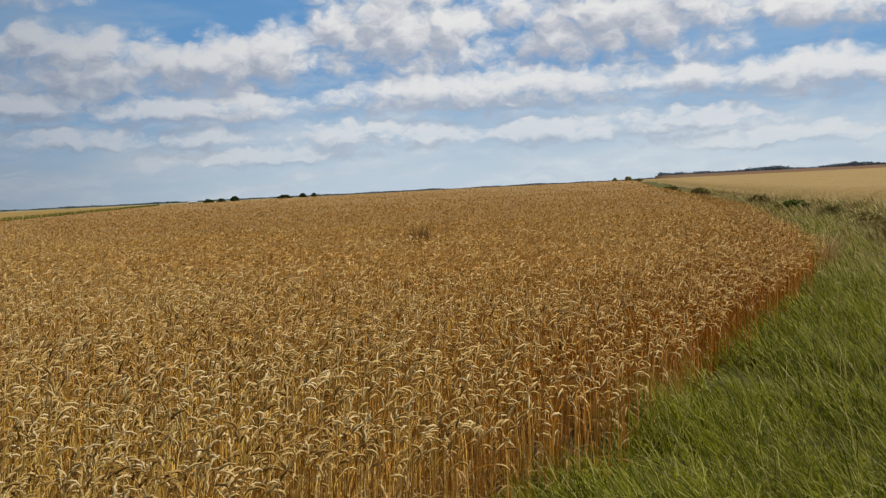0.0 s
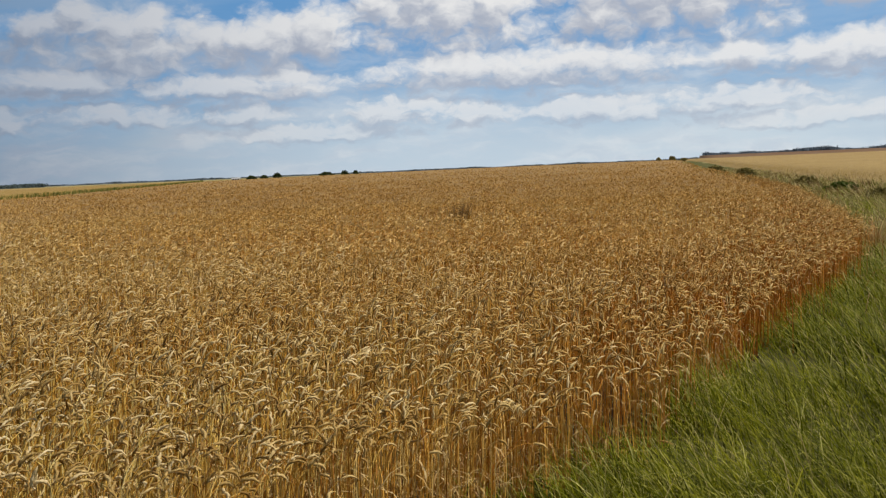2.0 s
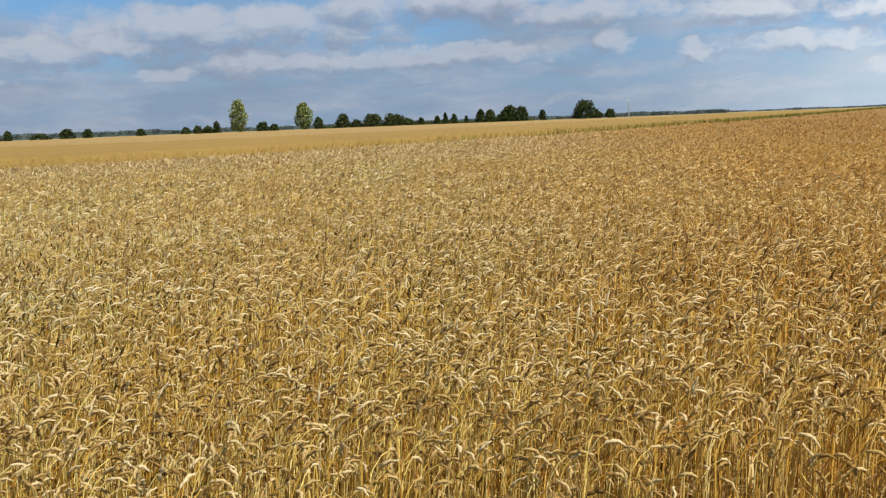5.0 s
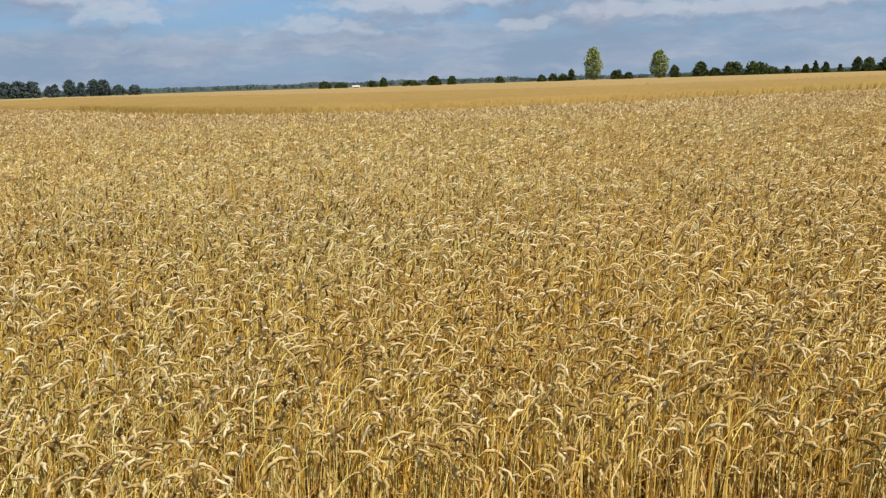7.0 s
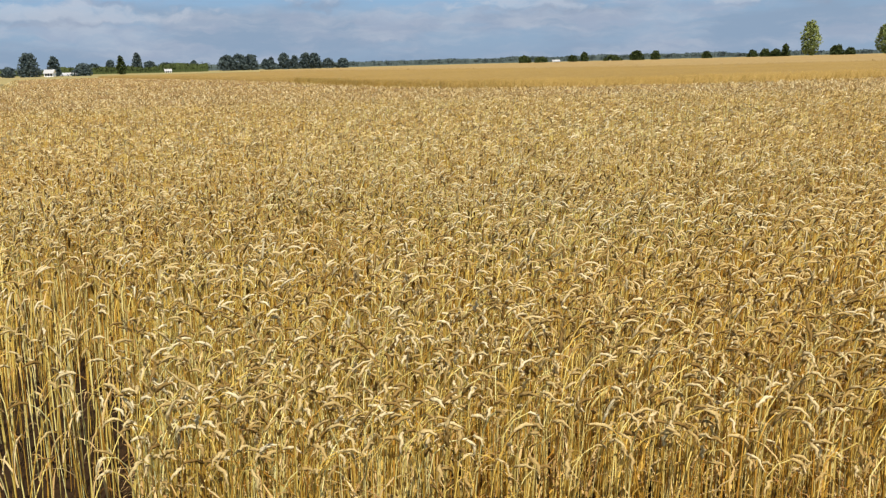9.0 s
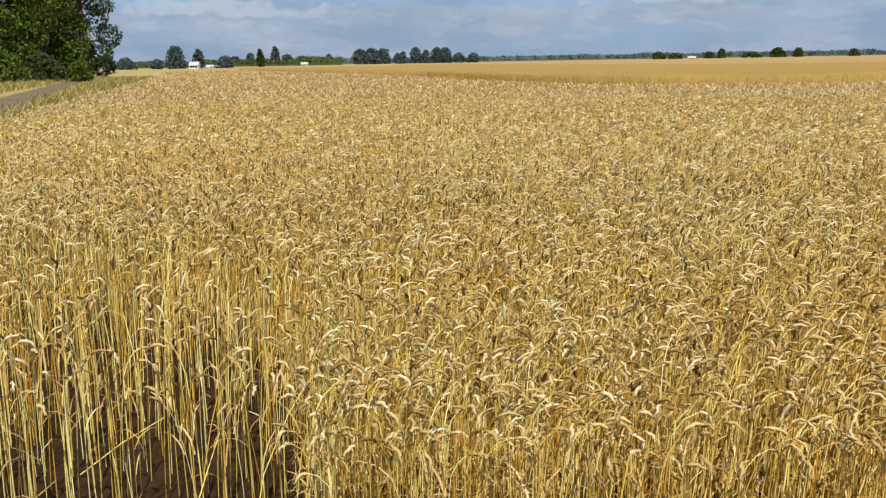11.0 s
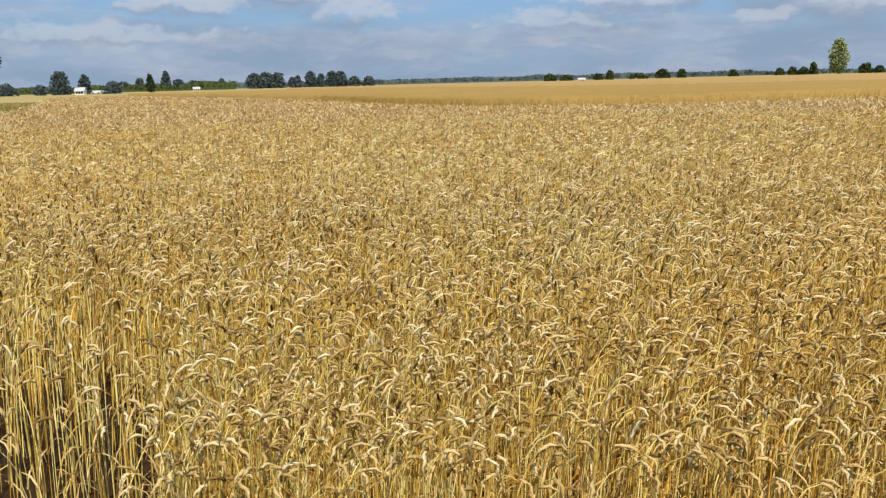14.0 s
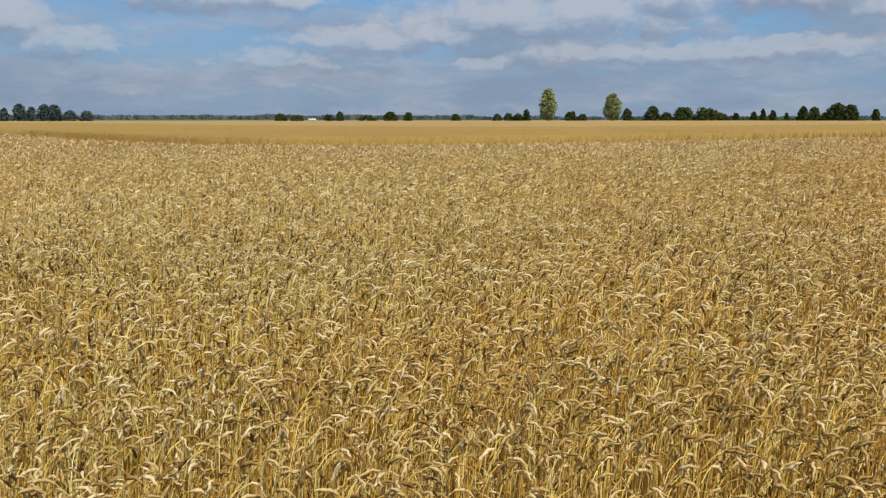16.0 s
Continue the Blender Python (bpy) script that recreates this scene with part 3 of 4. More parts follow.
under.parent = crop
tagged(under, "dense far canopy of ripe wheat", kind="stuff")


# ---------------------------------------------------------------- barley strip and the fields beyond
def along(line, step):
    """Points every step metres along a line."""
    out = []
    for (x0, y0), (x1, y1) in zip(line, line[1:]):
        k = max(1, int(math.hypot(x1 - x0, y1 - y0) / step))
        for i in range(k):
            out.append((x0 + (x1 - x0) * i / k, y0 + (y1 - y0) * i / k))
    return np.array(out)


line = along(STRIP_EDGE[2:15], 0.02)
line = line[rng.random(len(line)) < np.clip(42 / np.hypot(line[:, 0], line[:, 1]), 0.25, 1)]
line = np.repeat(line, 3, 0)
line = line + np.stack([-rng.uniform(0, 1.6, len(line)), rng.normal(0, 0.3, len(line))], -1)
n = len(line)
barley = tagged(sheet("barley_crop", STRIP, 0.90, 30, 500, M["barley_top"], rough=0.012, step=0.4, grow=1.012, az=(10, 112), hem=True), "strip of smooth golden barley beyond the wheat", "barley", kind="stuff")
part("stalks", raw_mesh("barley_stalks", *blades(line[:, 0], line[:, 1], rng.normal(0.97, 0.04, n), rng.uniform(0.012, 0.03, n) * np.clip(np.hypot(line[:, 0], line[:, 1]) / 38, 1, 4), 0.08, WIND, 1.0, 2, 0.7), [M["barley"]]), barley, "orange golden barley straw", "stuff")


def crop_front(name, line, profile, mat, parent, label):
    """The sloping front of a standing crop along a line: profile of (inwards, up)."""
    p = along(line, 0.5)
    for _ in range(12):
        p[1:-1] = (p[:-2] + p[1:-1] * 2 + p[2:]) / 4
    rows = np.stack([np.array(inset(p, d)) for d, _ in profile], 1)
    rows = rows + rng.normal(0, 0.02, rows.shape)
    up = np.array([h for _, h in profile])[None] + rng.normal(0, 0.02, rows.shape[:2])
    v = np.concatenate([rows, (ground_h(rows[..., 0], rows[..., 1]) + up)[..., None]], -1)
    k = len(profile)
    i = np.arange(len(p) * k).reshape(-1, k)
    f = np.stack([i[:-1, :-1], i[1:, :-1], i[1:, 1:], i[:-1, 1:]], -1).reshape(-1, 4)
    part("front", raw_mesh(name, v.reshape(-1, 3), f, [mat]), parent, label, "stuff")


crop_front("barley_front", STRIP_EDGE, ((0.2, 0.0), (0.35, 0.45), (0.7, 0.86), (2.4, 0.935), (5.5, 0.935)), M["barley_top"], barley, "golden cut edge of the barley")
tagged(sheet("pale_crop", BEYOND, 0.86, 40, 700, M["pale_crop"], rough=0.01, step=0.5, grow=1.02, az=(8, 112), hem=True), "paler grain field beyond the barley strip", "crop", kind="stuff")
# brown blades added to draw the thin dark line behind the barley
line = along([(x * 1.012, y * 1.012) for x, y in STRIP_FAR], 0.12)
n = len(line)
line = line + rng.normal(0, 0.3, line.shape)
tagged(new("field_path_weeds", raw_mesh("field_path_weeds", *blades(line[:, 0], line[:, 1], rng.normal(1.02, 0.05, n), rng.uniform(0.06, 0.16, n), 0.1, WIND, 1.5, 2, 0.6), [M["weed"]])), "row of brown blades that draws the dark line between two crops", "weeds", kind="stuff")
foot = along(STRIP_EDGE[8:], 0.03)
foot = foot[rng.random(len(foot)) < np.clip((foot[:, 1] - 26) / 60, 0, 1)]
foot = foot[rng.random(len(foot)) < np.clip(45 / np.hypot(foot[:, 0], foot[:, 1]), 0.15, 1)]
foot = foot + np.stack([rng.uniform(0.1, 0.7, len(foot)), rng.normal(0, 0.3, len(foot))], -1)
n = len(foot)
tagged(new("strip_weeds", raw_mesh("strip_weeds", *blades(foot[:, 0], foot[:, 1], rng.normal(1.02, 0.06, n), rng.uniform(0.03, 0.09, n) * np.clip(np.hypot(foot[:, 0], foot[:, 1]) / 60, 1, 5), 0.1, WIND, 1.5, 2, 0.5), [M["strip_green"]])), "dark green weeds between the wheat and the barley", "weeds", kind="stuff")
golden = tagged(sheet("golden_crop", OTHER, 0.69, 18, 480, M["pale_crop"], rough=0.02, step=0.4, grow=1.015, az=(-90, -8)), "pale golden grain field across the margin", "crop", kind="stuff")
line = along(MARGIN[1:7], 0.04)
line = np.repeat(line[rng.random(len(line)) < np.clip(40 / np.hypot(line[:, 0], line[:, 1]), 0.1, 1)], 3, 0)
line = line + np.stack([rng.uniform(-0.1, 2.0, len(line)), rng.normal(0, 0.4, len(line))], -1)
n = len(line)
part("stalks", raw_mesh("golden_stalks", *blades(line[:, 0], line[:, 1], rng.normal(0.70, 0.06, n), rng.uniform(0.010, 0.028, n), 0.1, WIND, 1.0, 2, 0.7), [M["barley"]]), golden, "golden straw", "stuff")
crop_front("golden_front", MARGIN[::-1], ((-0.6, 0.0), (0.1, 0.3), (1.0, 0.6), (3.2, 0.72), (7.0, 0.72)), M["pale_crop"], golden, "ragged edge of the golden crop")

# ---------------------------------------------------------------- verge grass
WIDER = [(x - 0.12, y + 0.05) for x, y in RIGHT_EDGE] + FOOT + VERGE[len(RIGHT_EDGE) + len(FOOT):]


BLOWN = radians(158)          # the heading in which the long margin grass lies over


def sward(name, label, mat, poly, bands, lean, seed, droop=1.2, round_about=0):
    """Grass in lumps, finer and denser near by."""
    pieces = []
    for dens, r0, r1, wide_, tall_ in bands:
        x, y = scatter(poly, dens, r0, r1, (-36, 16))
        n = len(x)
        lump = np.array([noise.noise((px * 1.1, py * 1.1, seed)) for px, py in zip(x, y)])
        k = rng.random(n) < 0.7 + 1.0 * lump
        x, y, lump = x[k], y[k], lump[k]
        n = len(x)
        pieces.append(blades(x, y, tall_ * (1 + 0.75 * lump) * rng.uniform(0.55, 1.25, n), wide_ * rng.uniform(0.6, 1.3, n), lean, BLOWN, 0.95, 3, droop))
    if round_about:
        x, y = scatter(poly, round_about, 0.2, 6.0, (16, 324))
        n = len(x)
        pieces.append(blades(x, y, rng.uniform(0.06, 0.2, n), rng.uniform(0.006, 0.012, n), lean, WIND, 1.5, 3, droop))
    v, f = join(pieces)
    return tagged(new(name, raw_mesh(name, v, f, [mat])), label, "grass", kind="stuff")


sward("verge_grass", "long green windswept grass along the wheat", M["grass"], WIDER,
      ((1900, 2.4, 6.5, 0.0078, 0.38), (720, 6.5, 14, 0.011, 0.38), (160, 14, 34, 0.020, 0.30), (28, 34, 110, 0.040, 0.30)), 0.55, 3.0, 1.7, 160)
sward("dry_verge_grass", "dry straw-coloured grass among the green verge", M["dry_grass"], WIDER,
      ((75, 2.6, 6.5, 0.004, 0.46), (50, 6.5, 14, 0.007, 0.5), (110, 14, 34, 0.014, 0.40), (34, 34, 110, 0.032, 0.42)), 0.45, 7.0, 1.4)
sward("verge_weeds", "dark brown-green weeds along the field margin", M["weed"], WIDER,
      ((8, 9, 16, 0.012, 0.4), (42, 16, 36, 0.016, 0.38), (24, 36, 110, 0.040, 0.40)), 0.5, 12.0, 1.2)

# ---------------------------------------------------------------- trees
def polar(az, d):
    return -d * math.sin(radians(az)), d * math.cos(radians(az))


def tube_line(points, radii, k=7):
    c = np.array(points, float)[None]
    t = np.gradient(c[0], axis=0)
    t /= np.linalg.norm(t, axis=1, keepdims=True)
    side = np.cross(t, (0.31, 0.93, 0.17))
    side /= np.linalg.norm(side, axis=1, keepdims=True)
    q = np.cross(t, side)
    a = np.arange(k) * 2 * np.pi / k
    v = c[0][:, None] + (side[:, None] * np.cos(a)[None, :, None] + q[:, None] * np.sin(a)[None, :, None]) * np.array(radii)[:, None, None]
    s = len(points)
    i = np.arange(s * k).reshape(s, k)
    j = np.roll(i, -1, 1)
    f = np.stack([i[:-1], j[:-1], j[1:], i[1:]], -1).reshape(-1, 4)
    return v.reshape(-1, 3), f


def leaf_cloud(centres, radii, count, size):
    """Small folded leaf sprays spread over lumps; denser towards their skins."""
    k = rng.integers(0, len(centres), count)
    d = rng.normal(size=(count, 3))
    d /= np.linalg.norm(d, axis=1, keepdims=True)
    r = rng.uniform(0.45, 1.08, count) ** 0.6
    p = centres[k] + d * r[:, None] * radii[k]
    a = rng.normal(size=(count, 3)) + d * 0.3
    a /= np.linalg.norm(a, axis=1, keepdims=True)
    b = np.cross(a, rng.normal(size=(count, 3)))
    b /= np.linalg.norm(b, axis=1, keepdims=True)
    s = size * rng.uniform(0.55, 1.3, count)[:, None]
    v = np.stack([p - a * s, p - b * s * 0.55, p + a * s, p + b * s * 0.55], 1)
    return v.reshape(-1, 3), np.arange(count * 4).reshape(-1, 4)


def tree(name, label, az, d, tall, width, shape, leaves, size, mat, category="tree", group=""):
    """A tapered trunk with limbs, and an uneven crown of leaf sprays. shape: round, poplar, conifer or bush."""
    x, y = polar(az, d)
    z = float(ground_h(x, y))
    top = tagged(new(name), label, category, group)
    top.location = (x, y, z)
    r = width / 2
    foot = {"round": 0.03, "poplar": 0.07, "conifer": 0.03, "bush": 0.02}[shape]
    wood = [tube_line([(0, 0, -0.2), (0.03 * r, 0, tall * 0.3), (-0.04 * r, 0.03 * r, tall * 0.6), (0, 0, tall * 0.92)],
                      [tall * 0.022, tall * 0.017, tall * 0.010, tall * 0.003])]
    lumps, size_l = [], []
    n = {"round": 24, "poplar": 30, "conifer": 16, "bush": 13}[shape]
    for i in range(n):
        u = (i + 0.5) / n
        h = tall * (foot + (0.95 - foot) * u)
        if shape == "round":
            ring = r * 0.72 * math.sin(math.pi * min(1, 0.30 + 0.66 * u)) ** 0.85
            lump = r * rng.uniform(0.36, 0.50) * (1 - 0.3 * u)
        elif shape == "poplar":
            wide = math.sin(math.pi * (0.10 + 0.82 * u ** 0.9))
            ring = r * 0.66 * wide
            lump = r * (0.16 + 0.26 * wide) * rng.uniform(0.8, 1.2)
        elif shape == "conifer":
            ring = r * 0.62 * (1 - u) ** 0.9
            lump = r * (0.16 + 0.34 * (1 - u))
        else:
            ring = r * 0.72 * math.sqrt(max(0.05, 1 - u))
            lump = min(r, tall) * rng.uniform(0.26, 0.42)
            h = tall * (0.12 + 0.66 * u)
        a = i * 2.4 + rng.uniform(-0.5, 0.5)
        ring *= rng.uniform(0.72, 1.02)
        c = np.array((ring * math.cos(a), ring * math.sin(a), min(h, tall - lump * 0.7)))
        lumps.append(c)
        size_l.append((lump, lump, lump * rng.uniform(0.7, 1.0)))
        if i % 2 == 0 and shape != "bush":
            wood.append(tube_line([(0, 0, c[2] * 0.72), tuple(c * (0.5, 0.5, 0.9)), tuple(c)], [tall * 0.008, tall * 0.005, tall * 0.002], 5))
    v, f = join(wood)
    part("trunk", raw_mesh("trunk", v, f, [M["bark"]]), top)
    v, f = leaf_cloud(np.array(lumps), np.array(size_l), leaves, size)
    part("crown", raw_mesh("crown", v, f, [mat], smooth=False), top)
    return top


FAR = 600.0
DARK, POP, GREEN = M["leaf_dark"], M["leaf_poplar"], M["leaf_green"]
LABEL = {"round": "dark broad-crowned tree on the far field edge", "bush": "low dark bush on the far field edge",
         "conifer": "small pointed dark tree on the far field edge", "poplar": "tall light-green poplar standing over the far fields"}
NAME = {"round": "broadleaf_tree", "bush": "bush", "conifer": "conifer", "poplar": "poplar"}


def far_tree(shape, az, top, width, d=FAR, mat=None):
    """A tree on the horizon, by its bearing, the slope to its top and its width in degrees."""
    x, y = polar(az, d)
    tall = 1.65 - float(ground_h(x, y)) + d * math.tan(radians(top))
    w = d * radians(width)
    count = int(np.clip(14 * tall * w * (FAR / d) ** 2, 400, 2200))
    tree(NAME[shape], LABEL[shape], az, d, tall, w, shape, count, 0.75 * d / FAR, mat or (POP if shape == "poplar" else DARK),
         "bush" if shape == "bush" else "tree", "trees along the horizon")


for shape, rows in {
    "poplar": [(55.5, 1.86, 1.25), (51.6, 1.54, 1.22)],
    "conifer": [(42.9, 0.62, 0.55)],
    "round": [(56.8, 0.58, 0.55), (50.7, 0.62, 0.65), (44.4, 0.35, 0.42), (42.35, 0.52, 0.45), (43.4, 0.42, 0.5), (64.1, 0.42, 0.6), (95.9, 0.92, 0.55), (36.9, 0.55, 0.5), (49.2, 0.75, 1.0), (47.4, 0.68, 1.41), (46.1, 0.64, 1.62), (40.7, 0.72, 0.7), (40.1, 0.68, 0.75), (38.9, 0.88, 1.3), (38.2, 0.8, 1.0),
              (34.3, 1.0, 1.7), (68.3, 0.43, 0.55), (65.2, 0.43, 0.95)],
    "bush": [(57.9, 0.42, 0.83), (57.3, 0.36, 0.8), (54.1, 0.50, 0.95), (53.4, 0.34, 0.7), (48.4, 0.40, 1.0), (45.2, 0.36, 1.0), (39.5, 0.42, 0.8), (33.6, 0.40, 0.8), (41.6, 0.46, 0.28), (71.9, 0.32, 1.12), (70.9, 0.25, 1.19), (69.0, 0.29, 0.83), (66.6, 0.25, 1.81),
             (61.2, 0.32, 0.77), (58.6, 0.36, 0.7), (32.8, 0.48, 0.88)],
}.items():
    for az, top, width in rows:
        far_tree(shape, az, top, width)
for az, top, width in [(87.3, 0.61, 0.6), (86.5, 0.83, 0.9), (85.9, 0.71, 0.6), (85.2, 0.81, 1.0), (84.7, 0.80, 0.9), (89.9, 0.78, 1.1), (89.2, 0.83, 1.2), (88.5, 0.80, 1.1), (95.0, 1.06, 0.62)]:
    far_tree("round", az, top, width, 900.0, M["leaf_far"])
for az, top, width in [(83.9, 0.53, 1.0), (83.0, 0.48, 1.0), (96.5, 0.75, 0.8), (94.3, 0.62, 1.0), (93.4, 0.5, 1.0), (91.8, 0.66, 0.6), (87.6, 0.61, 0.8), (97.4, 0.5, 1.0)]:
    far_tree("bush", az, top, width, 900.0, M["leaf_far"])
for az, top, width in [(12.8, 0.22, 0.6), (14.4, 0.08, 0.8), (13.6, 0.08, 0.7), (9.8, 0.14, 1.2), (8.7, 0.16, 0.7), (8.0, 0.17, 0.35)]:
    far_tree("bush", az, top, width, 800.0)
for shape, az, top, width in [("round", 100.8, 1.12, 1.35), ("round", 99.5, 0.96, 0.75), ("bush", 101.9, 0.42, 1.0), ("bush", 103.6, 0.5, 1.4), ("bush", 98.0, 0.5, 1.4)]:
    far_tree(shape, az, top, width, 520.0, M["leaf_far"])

for az, top, width in [(-10.6, 0.16, 0.35), (-11.4, 0.20, 0.6), (-12.1, 0.06, 0.7)]:
    far_tree("bush", az, top, width, 380.0, M["leaf_weed"])

# woods far behind
def far_woods(name, a0, a1, d, low, high, mat):
    """A wavering band of far treetops: a ragged dense core with leaf sprays all over it."""
    cols = int((a1 - a0) * 16)
    az = np.radians(np.linspace(a0, a1, cols))
    wave = np.array([0.5 + 0.5 * noise.fractal((q * 25.0, d * 0.01, 0), 1.0, 2.0, 4) for q in az])
    hgt = d * np.tan(np.radians(low + (high - low) * np.clip(wave, 0, 1))) + 1.65
    ring = np.stack([-d * np.sin(az), d * np.cos(az)], -1)
    base = ground_h(ring[:, 0], ring[:, 1])
    rows = [np.column_stack([ring * k, base + hgt * h]) for k, h in ((0.997, -0.1), (0.998, 0.55), (1.0, 0.92), (1.004, 0.8), (1.005, -0.1))]
    v = np.stack(rows, 1)
    v[:, 1:4] += rng.normal(0, d * 0.0003, v[:, 1:4].shape)
    i = np.arange(v.shape[0] * 5).reshape(-1, 5)
    core = (v.reshape(-1, 3), np.stack([i[:-1, :-1], i[1:, :-1], i[1:, 1:], i[:-1, 1:]], -1).reshape(-1, 4))
    k = int((a1 - a0) * 14)
    q = rng.uniform(0, cols - 1.01, k)
    j = q.astype(int)
    c = np.column_stack([ring[j], base[j] + hgt[j] * 0.62])
    rad = np.column_stack([np.full((k, 2), d * 0.004), hgt[j] * 0.42])
    spray = leaf_cloud(c, rad, k * 16, d * 0.0009)
    return tagged(new(name, raw_mesh(name, *join([core, spray]), [mat], smooth=False)), "dark far woods along the horizon", "woods", kind="stuff")


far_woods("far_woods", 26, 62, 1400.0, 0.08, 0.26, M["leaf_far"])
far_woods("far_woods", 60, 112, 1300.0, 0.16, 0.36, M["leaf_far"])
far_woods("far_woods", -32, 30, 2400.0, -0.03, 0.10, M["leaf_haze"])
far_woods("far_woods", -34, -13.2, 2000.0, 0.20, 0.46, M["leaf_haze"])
tagged(sheet("brown_field", [(60, 480), (1500, 480), (1500, 1750), (150, 1990)], 0.05, 485, 1960, M["brown_crop"], step=1.0, grow=1.03, az=(-36, -12.6), hem=True, swell=(520, 1950, 7.2)), "brown stubble field rising to far woods", "field", kind="stuff")
far_woods("hedgerow", 91, 104, 840.0, 0.05, 0.62, DARK)
far_woods("hedgerow", 37.5, 50.5, 640.0, -0.05, 0.26, DARK)

# roadside trees by the track
for az, d, tall, width in ((105.95, 130, 20.0, 9.2), (107.9, 122, 19.0, 11.0), (110.2, 118, 19.0, 12.0), (113.4, 112, 18.0, 12.0), (116.8, 104, 18.0, 11.5), (121.0, 96, 17.0, 11.0), (107.4, 142, 21.0, 9.0), (109.1, 136, 21.0, 11.5), (111.8, 129, 20.0, 11.5), (115.0, 122, 20.0, 11.5)):
    tree("roadside_tree", "tall dense dark-green tree beside the dirt track", az, d, tall, width, "round", 14000, 0.21, GREEN if az in (107.9, 110.2) else DARK, "tree", "trees by the track")
for az, d, tall, width in ((106.2, 118, 2.6, 4.0), (108.3, 112, 3.5, 6.5), (110.6, 108, 4.0, 7.0), (113.2, 102, 4.0, 7.0)):
    tree("roadside_shrub", "leafy green shrub at the foot of the trees", az, d, tall, width, "bush", 3000, 0.22, DARK if az in (108.3, 113.2) else GREEN, "bush", "shrubs by the track")

# track
mid_line = np.array([(30, -2.0), (5, -6.0), (-6, -8.2), (-21, -11.8), (-37, -15.0), (-70, -23.2), (-100, -30.5), (-160, -44.5), (-300, -76)])
p = along(mid_line, 0.6)
for _ in range(30):
    p[1:-1] = (p[:-2] + p[1:-1] * 2 + p[2:]) / 4
rows = np.stack([np.array(inset(p, d)) for d in (-1.15, -0.75, -0.3, 0.3, 0.75, 1.15)], 1)
rows[:, (0, 5)] += rng.normal(0, 0.12, rows[:, (0, 5)].shape)
z = np.array((0.022, 0.026, 0.05, 0.05, 0.026, 0.022))[None] + rng.normal(0, 0.003, rows.shape[:2])
i = np.arange(len(p) * 6).reshape(-1, 6)
tagged(new("track", raw_mesh("track", np.concatenate([rows, z[..., None]], -1).reshape(-1, 3), np.stack([i[:-1, :-1], i[1:, :-1], i[1:, 1:], i[:-1, 1:]], -1).reshape(-1, 4), [M["track"]])),
       "rutted brown dirt track past the wheat", "track", kind="structure")
x, y = scatter([(-30, -14.6), (-70, -25.5), (-125, -36), (-125, -60), (-30, -30)], 9, 30, 130, (100, 130))
x2, y2 = scatter([(-17.8, -7.4), (-38, -10.9), (-80, -18.4), (-130, -28), (-130, -35), (-70, -21), (-34, -12.6), (-20, -9.9)], 14, 18, 130, (100, 120))
x, y = np.concatenate([x, x2]), np.concatenate([y, y2])
n = len(x)
tagged(new("dry_grass", raw_mesh("dry_grass", *blades(x, y, rng.uniform(0.3, 0.75, n), rng.uniform(0.05, 0.12, n), 0.3, WIND, 1.2), [M["dry_grass"]])), "dry golden grass beside the dirt track", "grass", kind="stuff")


# ---------------------------------------------------------------- weeds in the wheat
def weed(name, label, x, y, tall, count, mat, lean=0.07, droop=0.35):
    ang = rng.uniform(0, 2 * np.pi, count)
    ox, oy = 0.10 * np.cos(ang) * rng.random(count), 0.10 * np.sin(ang) * rng.random(count)
    v, f = blades(ox + 1e-6, oy, rng.uniform(0.6, 1.05, count) * tall, rng.uniform(0.010, 0.022, count), lean, WIND, 2.0, 4, droop)
    ob = tagged(new(name, raw_mesh(name, v, f, [mat])), label, "weed")
    ob.location = (x, y, float(ground_h(x, y)))
    return ob


weed("tall_weed", "brown seeding weed standing above the wheat", -0.55, 19.0, 1.04, 260, M["weed"], 0.09, 0.4)


tuft = weed("grass_tuft", "pale dry grass tuft at the wheat's edge", 6.35, 15.2, 0.80, 110, M["dry_leaf"], 0.35, 1.3)
for az, d, tall, width, mat in ((-24.9, 27, 0.5, 1.6, M["leaf_weed"]), (-26.0, 23, 0.5, 1.6, M["leaf_weed"]), (-22.9, 34, 0.45, 1.8, M["leaf_weed"]), (-18.9, 50, 0.5, 2.2, M["leaf_weed"]),
                                (-15.6, 74, 0.75, 2.6, M["leaf_weed"]), (-13.9, 96, 0.8, 2.6, M["leaf_weed"]), (-20.8, 42, 0.45, 2.2, GREEN)):
    tree("weed_clump", "low leafy weeds clumped in the field margin", az, d, tall, width, "bush", 420, 0.07 * d / 30, mat, "weeds", "clumps in the margin")


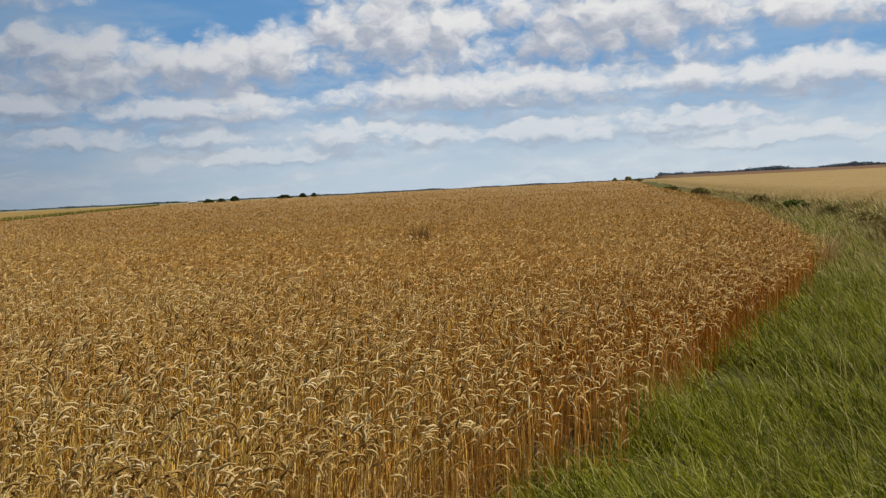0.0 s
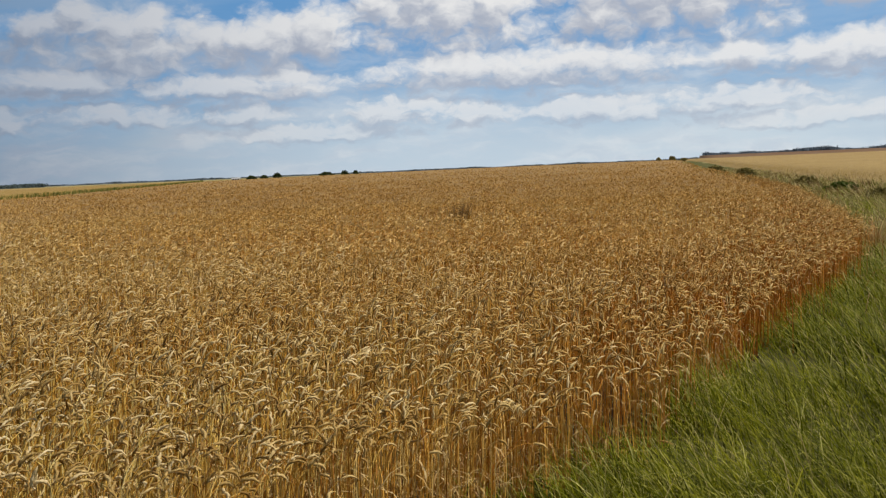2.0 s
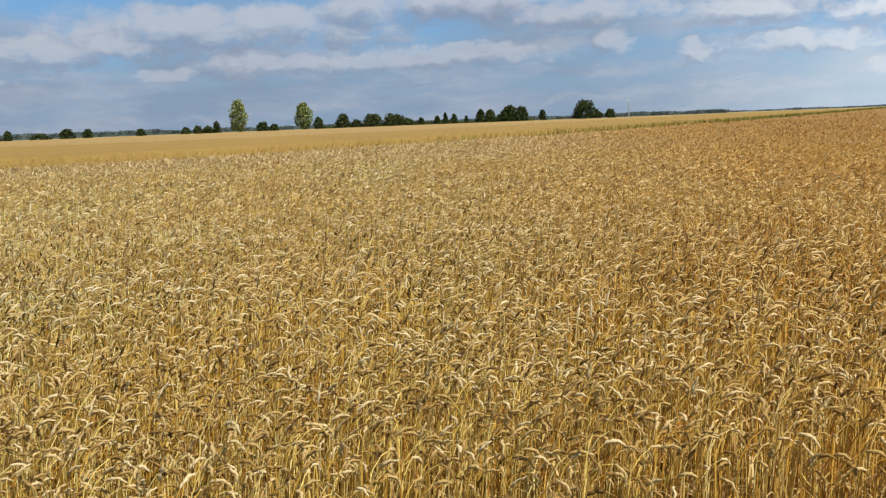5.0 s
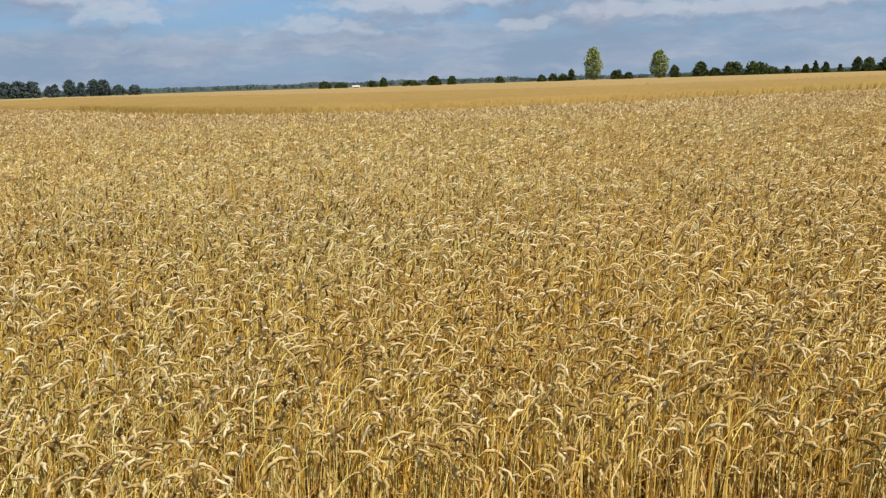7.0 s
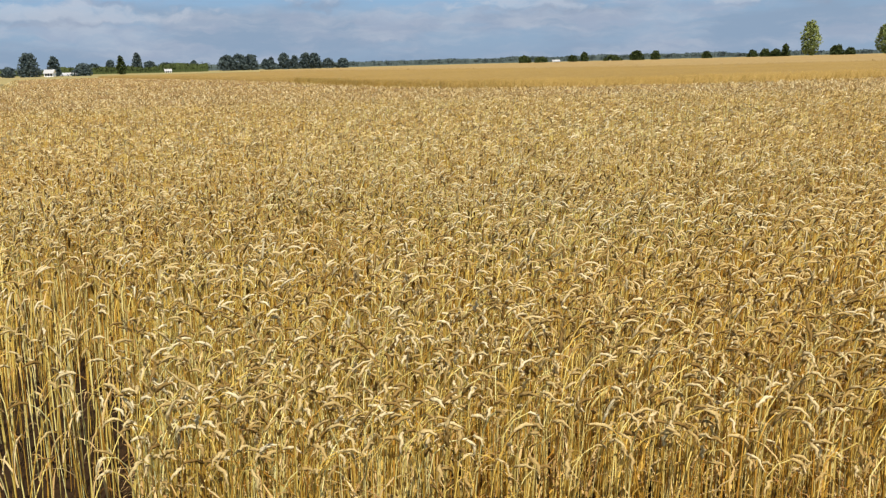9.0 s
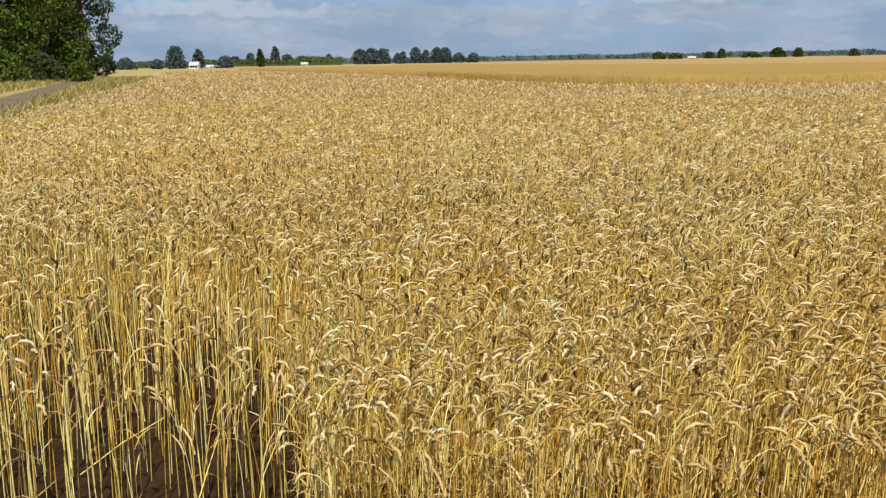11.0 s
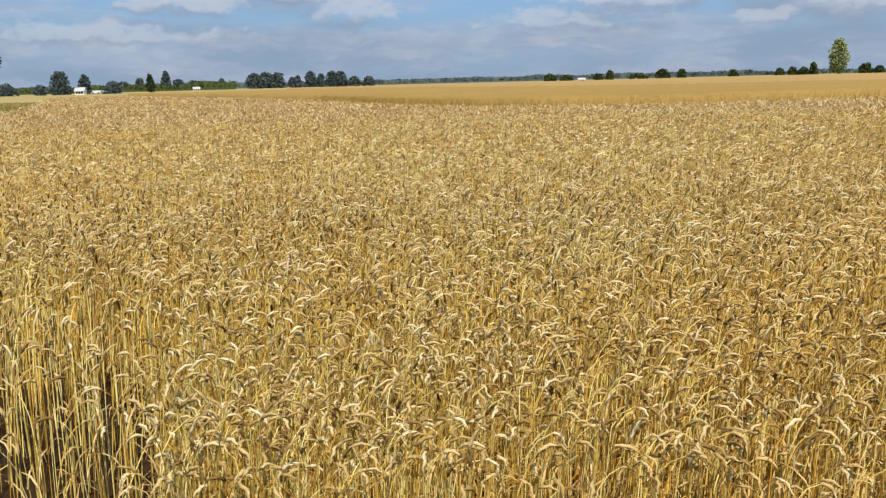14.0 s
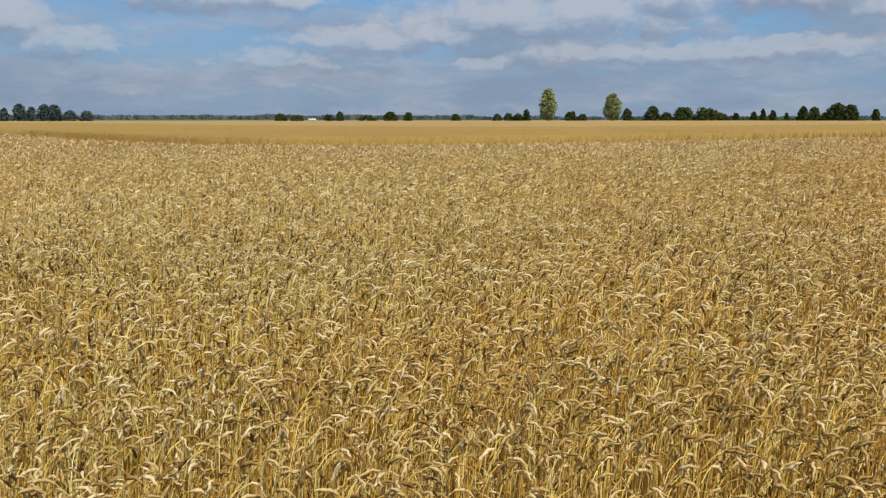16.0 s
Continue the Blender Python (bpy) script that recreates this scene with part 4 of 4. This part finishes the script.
# ---------------------------------------------------------------- houses
def house(az, d, wide, deep, tall, roof_h, turn, roof_mat, label):
    x, y = polar(az, d)
    top = tagged(new("house"), label, "house", "far houses")
    top.matrix_world = pose(x, y, float(ground_h(x, y)), 0, 0, turn)
    bm = bmesh.new()
    bmesh.ops.create_cube(bm, size=1)
    bmesh.ops.scale(bm, vec=(wide, deep, tall), verts=bm.verts)
    bmesh.ops.translate(bm, vec=(0, 0, tall / 2), verts=bm.verts)
    for s in (-1, 1):
        a = [bm.verts.new((s * wide / 2 * 0.999, q, tall)) for q in (-deep / 2, deep / 2)] + [bm.verts.new((s * wide / 2 * 0.999, 0, tall + roof_h))]
        bm.faces.new(a)
    me = bpy.data.meshes.new("wall")
    bm.to_mesh(me)
    me.materials.append(M["plaster"])
    part("wall", me, top)
    bm = bmesh.new()
    o, th = 0.4, 0.18
    for s in (-1, 1):
        low = tall - roof_h * 0.4 / (deep / 2)
        q = [(-wide / 2 - o, s * (deep / 2 + 0.4), low), (wide / 2 + o, s * (deep / 2 + 0.4), low), (wide / 2 + o, 0, tall + roof_h), (-wide / 2 - o, 0, tall + roof_h)]
        lo = [bm.verts.new(p) for p in q]
        hi = [bm.verts.new((p[0], p[1], p[2] + th)) for p in q]
        bm.faces.new(lo)
        bm.faces.new(hi)
        for i in range(4):
            bm.faces.new((lo[i], lo[(i + 1) % 4], hi[(i + 1) % 4], hi[i]))
    bmesh.ops.recalc_face_normals(bm, faces=bm.faces)
    me = bpy.data.meshes.new("roof")
    bm.to_mesh(me)
    me.materials.append(roof_mat)
    part("roof", me, top)
    for i in range(3):
        bm = bmesh.new()
        bmesh.ops.create_cube(bm, size=1)
        bmesh.ops.scale(bm, vec=(1.1, 0.12, 1.3), verts=bm.verts)
        bmesh.ops.translate(bm, vec=(wide * (i - 1) * 0.3, -deep / 2 - 0.02, tall * 0.55), verts=bm.verts)
        me = bpy.data.meshes.new("window")
        bm.to_mesh(me)
        me.materials.append(M["dark_glass"])
        part("window", me, top)
    return top


# houses placed and sized to fit the camera's view, hence the very low walls
house(99.75, 505, 4.4, 4.0, 1.9, 1.5, 80, M["roof_grey"], "small white house with a pale gabled roof")
house(98.8, 560, 10, 6, 0.5, 1.2, 100, M["roof_grey"], "low farm building with a grey roof")
house(93.3, 760, 5, 5, 1.2, 1.4, 95, M["roof_grey"], "low white farmhouse among bushes")
house(70.0, 590, 4, 4, 1.1, 0.9, 75, M["roof_grey"], "small white shed on the horizon")
house(15.3, 800, 7, 5, 1.1, 0.8, 15, M["roof_grey"], "low white farm building far over the wheat")


# ---------------------------------------------------------------- mast on the horizon
def mast(az, d, tall):
    """A slender lattice mast: three legs drawn together, rungs, a head of aerials."""
    x, y = polar(az, d)
    top = tagged(new("radio_mast"), "slender grey radio mast on the far horizon", "mast")
    top.location = (x, y, float(ground_h(x, y)))
    legs = [(math.cos(a), math.sin(a)) for a in (0.4, 2.5, 4.6)]
    for cx, cy in legs:
        part("leg", raw_mesh("leg", *tube_line([(cx * 0.9, cy * 0.9, 0), (cx * 0.5, cy * 0.5, tall * 0.5), (cx * 0.22, cy * 0.22, tall)], [0.16, 0.14, 0.12], 5), [M["roof_grey"]]), top)
    rungs = []
    for k in range(12):
        u = (k + 0.5) / 12
        w = 0.9 - 0.68 * u
        for (ax, ay), (bx, by) in zip(legs, legs[1:] + legs[:1]):
            rungs.append(tube_line([(ax * w, ay * w, tall * u), ((ax + bx) * w / 2, (ay + by) * w / 2, tall * (u + 0.04)), (bx * w, by * w, tall * (u + 0.08))], [0.05] * 3, 4))
    part("lattice", raw_mesh("lattice", *join(rungs), [M["roof_grey"]]), top)
    for k, (cx, cy) in enumerate(legs):
        part("aerial", raw_mesh("aerial", *tube_line([(cx * 0.5, cy * 0.5, tall * 0.9), (cx * 0.5, cy * 0.5, tall * 0.96), (cx * 0.5, cy * 0.5, tall * 1.02)], [0.14, 0.16, 0.14], 6), [M["plaster"]]), top)


mast(31.7, 900, 16.5)


# ---------------------------------------------------------------- broken straw in the thin corner
for foot_at, head_at in (((-3.24, -1.36, 0.19), (-3.23, -1.04, 0.40)), ((-3.10, -0.95, 0.02), (-3.32, -0.86, 0.30)), ((-3.15, -1.62, 0.02), (-3.05, -1.38, 0.26))):
    a, b = Vector(foot_at), Vector(head_at)
    bent = a.lerp(b, 0.5) + Vector((0, 0, 0.012))
    tagged(new("broken_straw", raw_mesh("broken_straw", *tube_line([tuple(a - (b - a) * 0.9 if a.z < 0.1 else a), tuple(bent), tuple(b)], [0.0026, 0.0025, 0.0018], 6), [M["straw"]])),
           "broken pale straw leaning among wheat stalks", "straw", "broken straws")
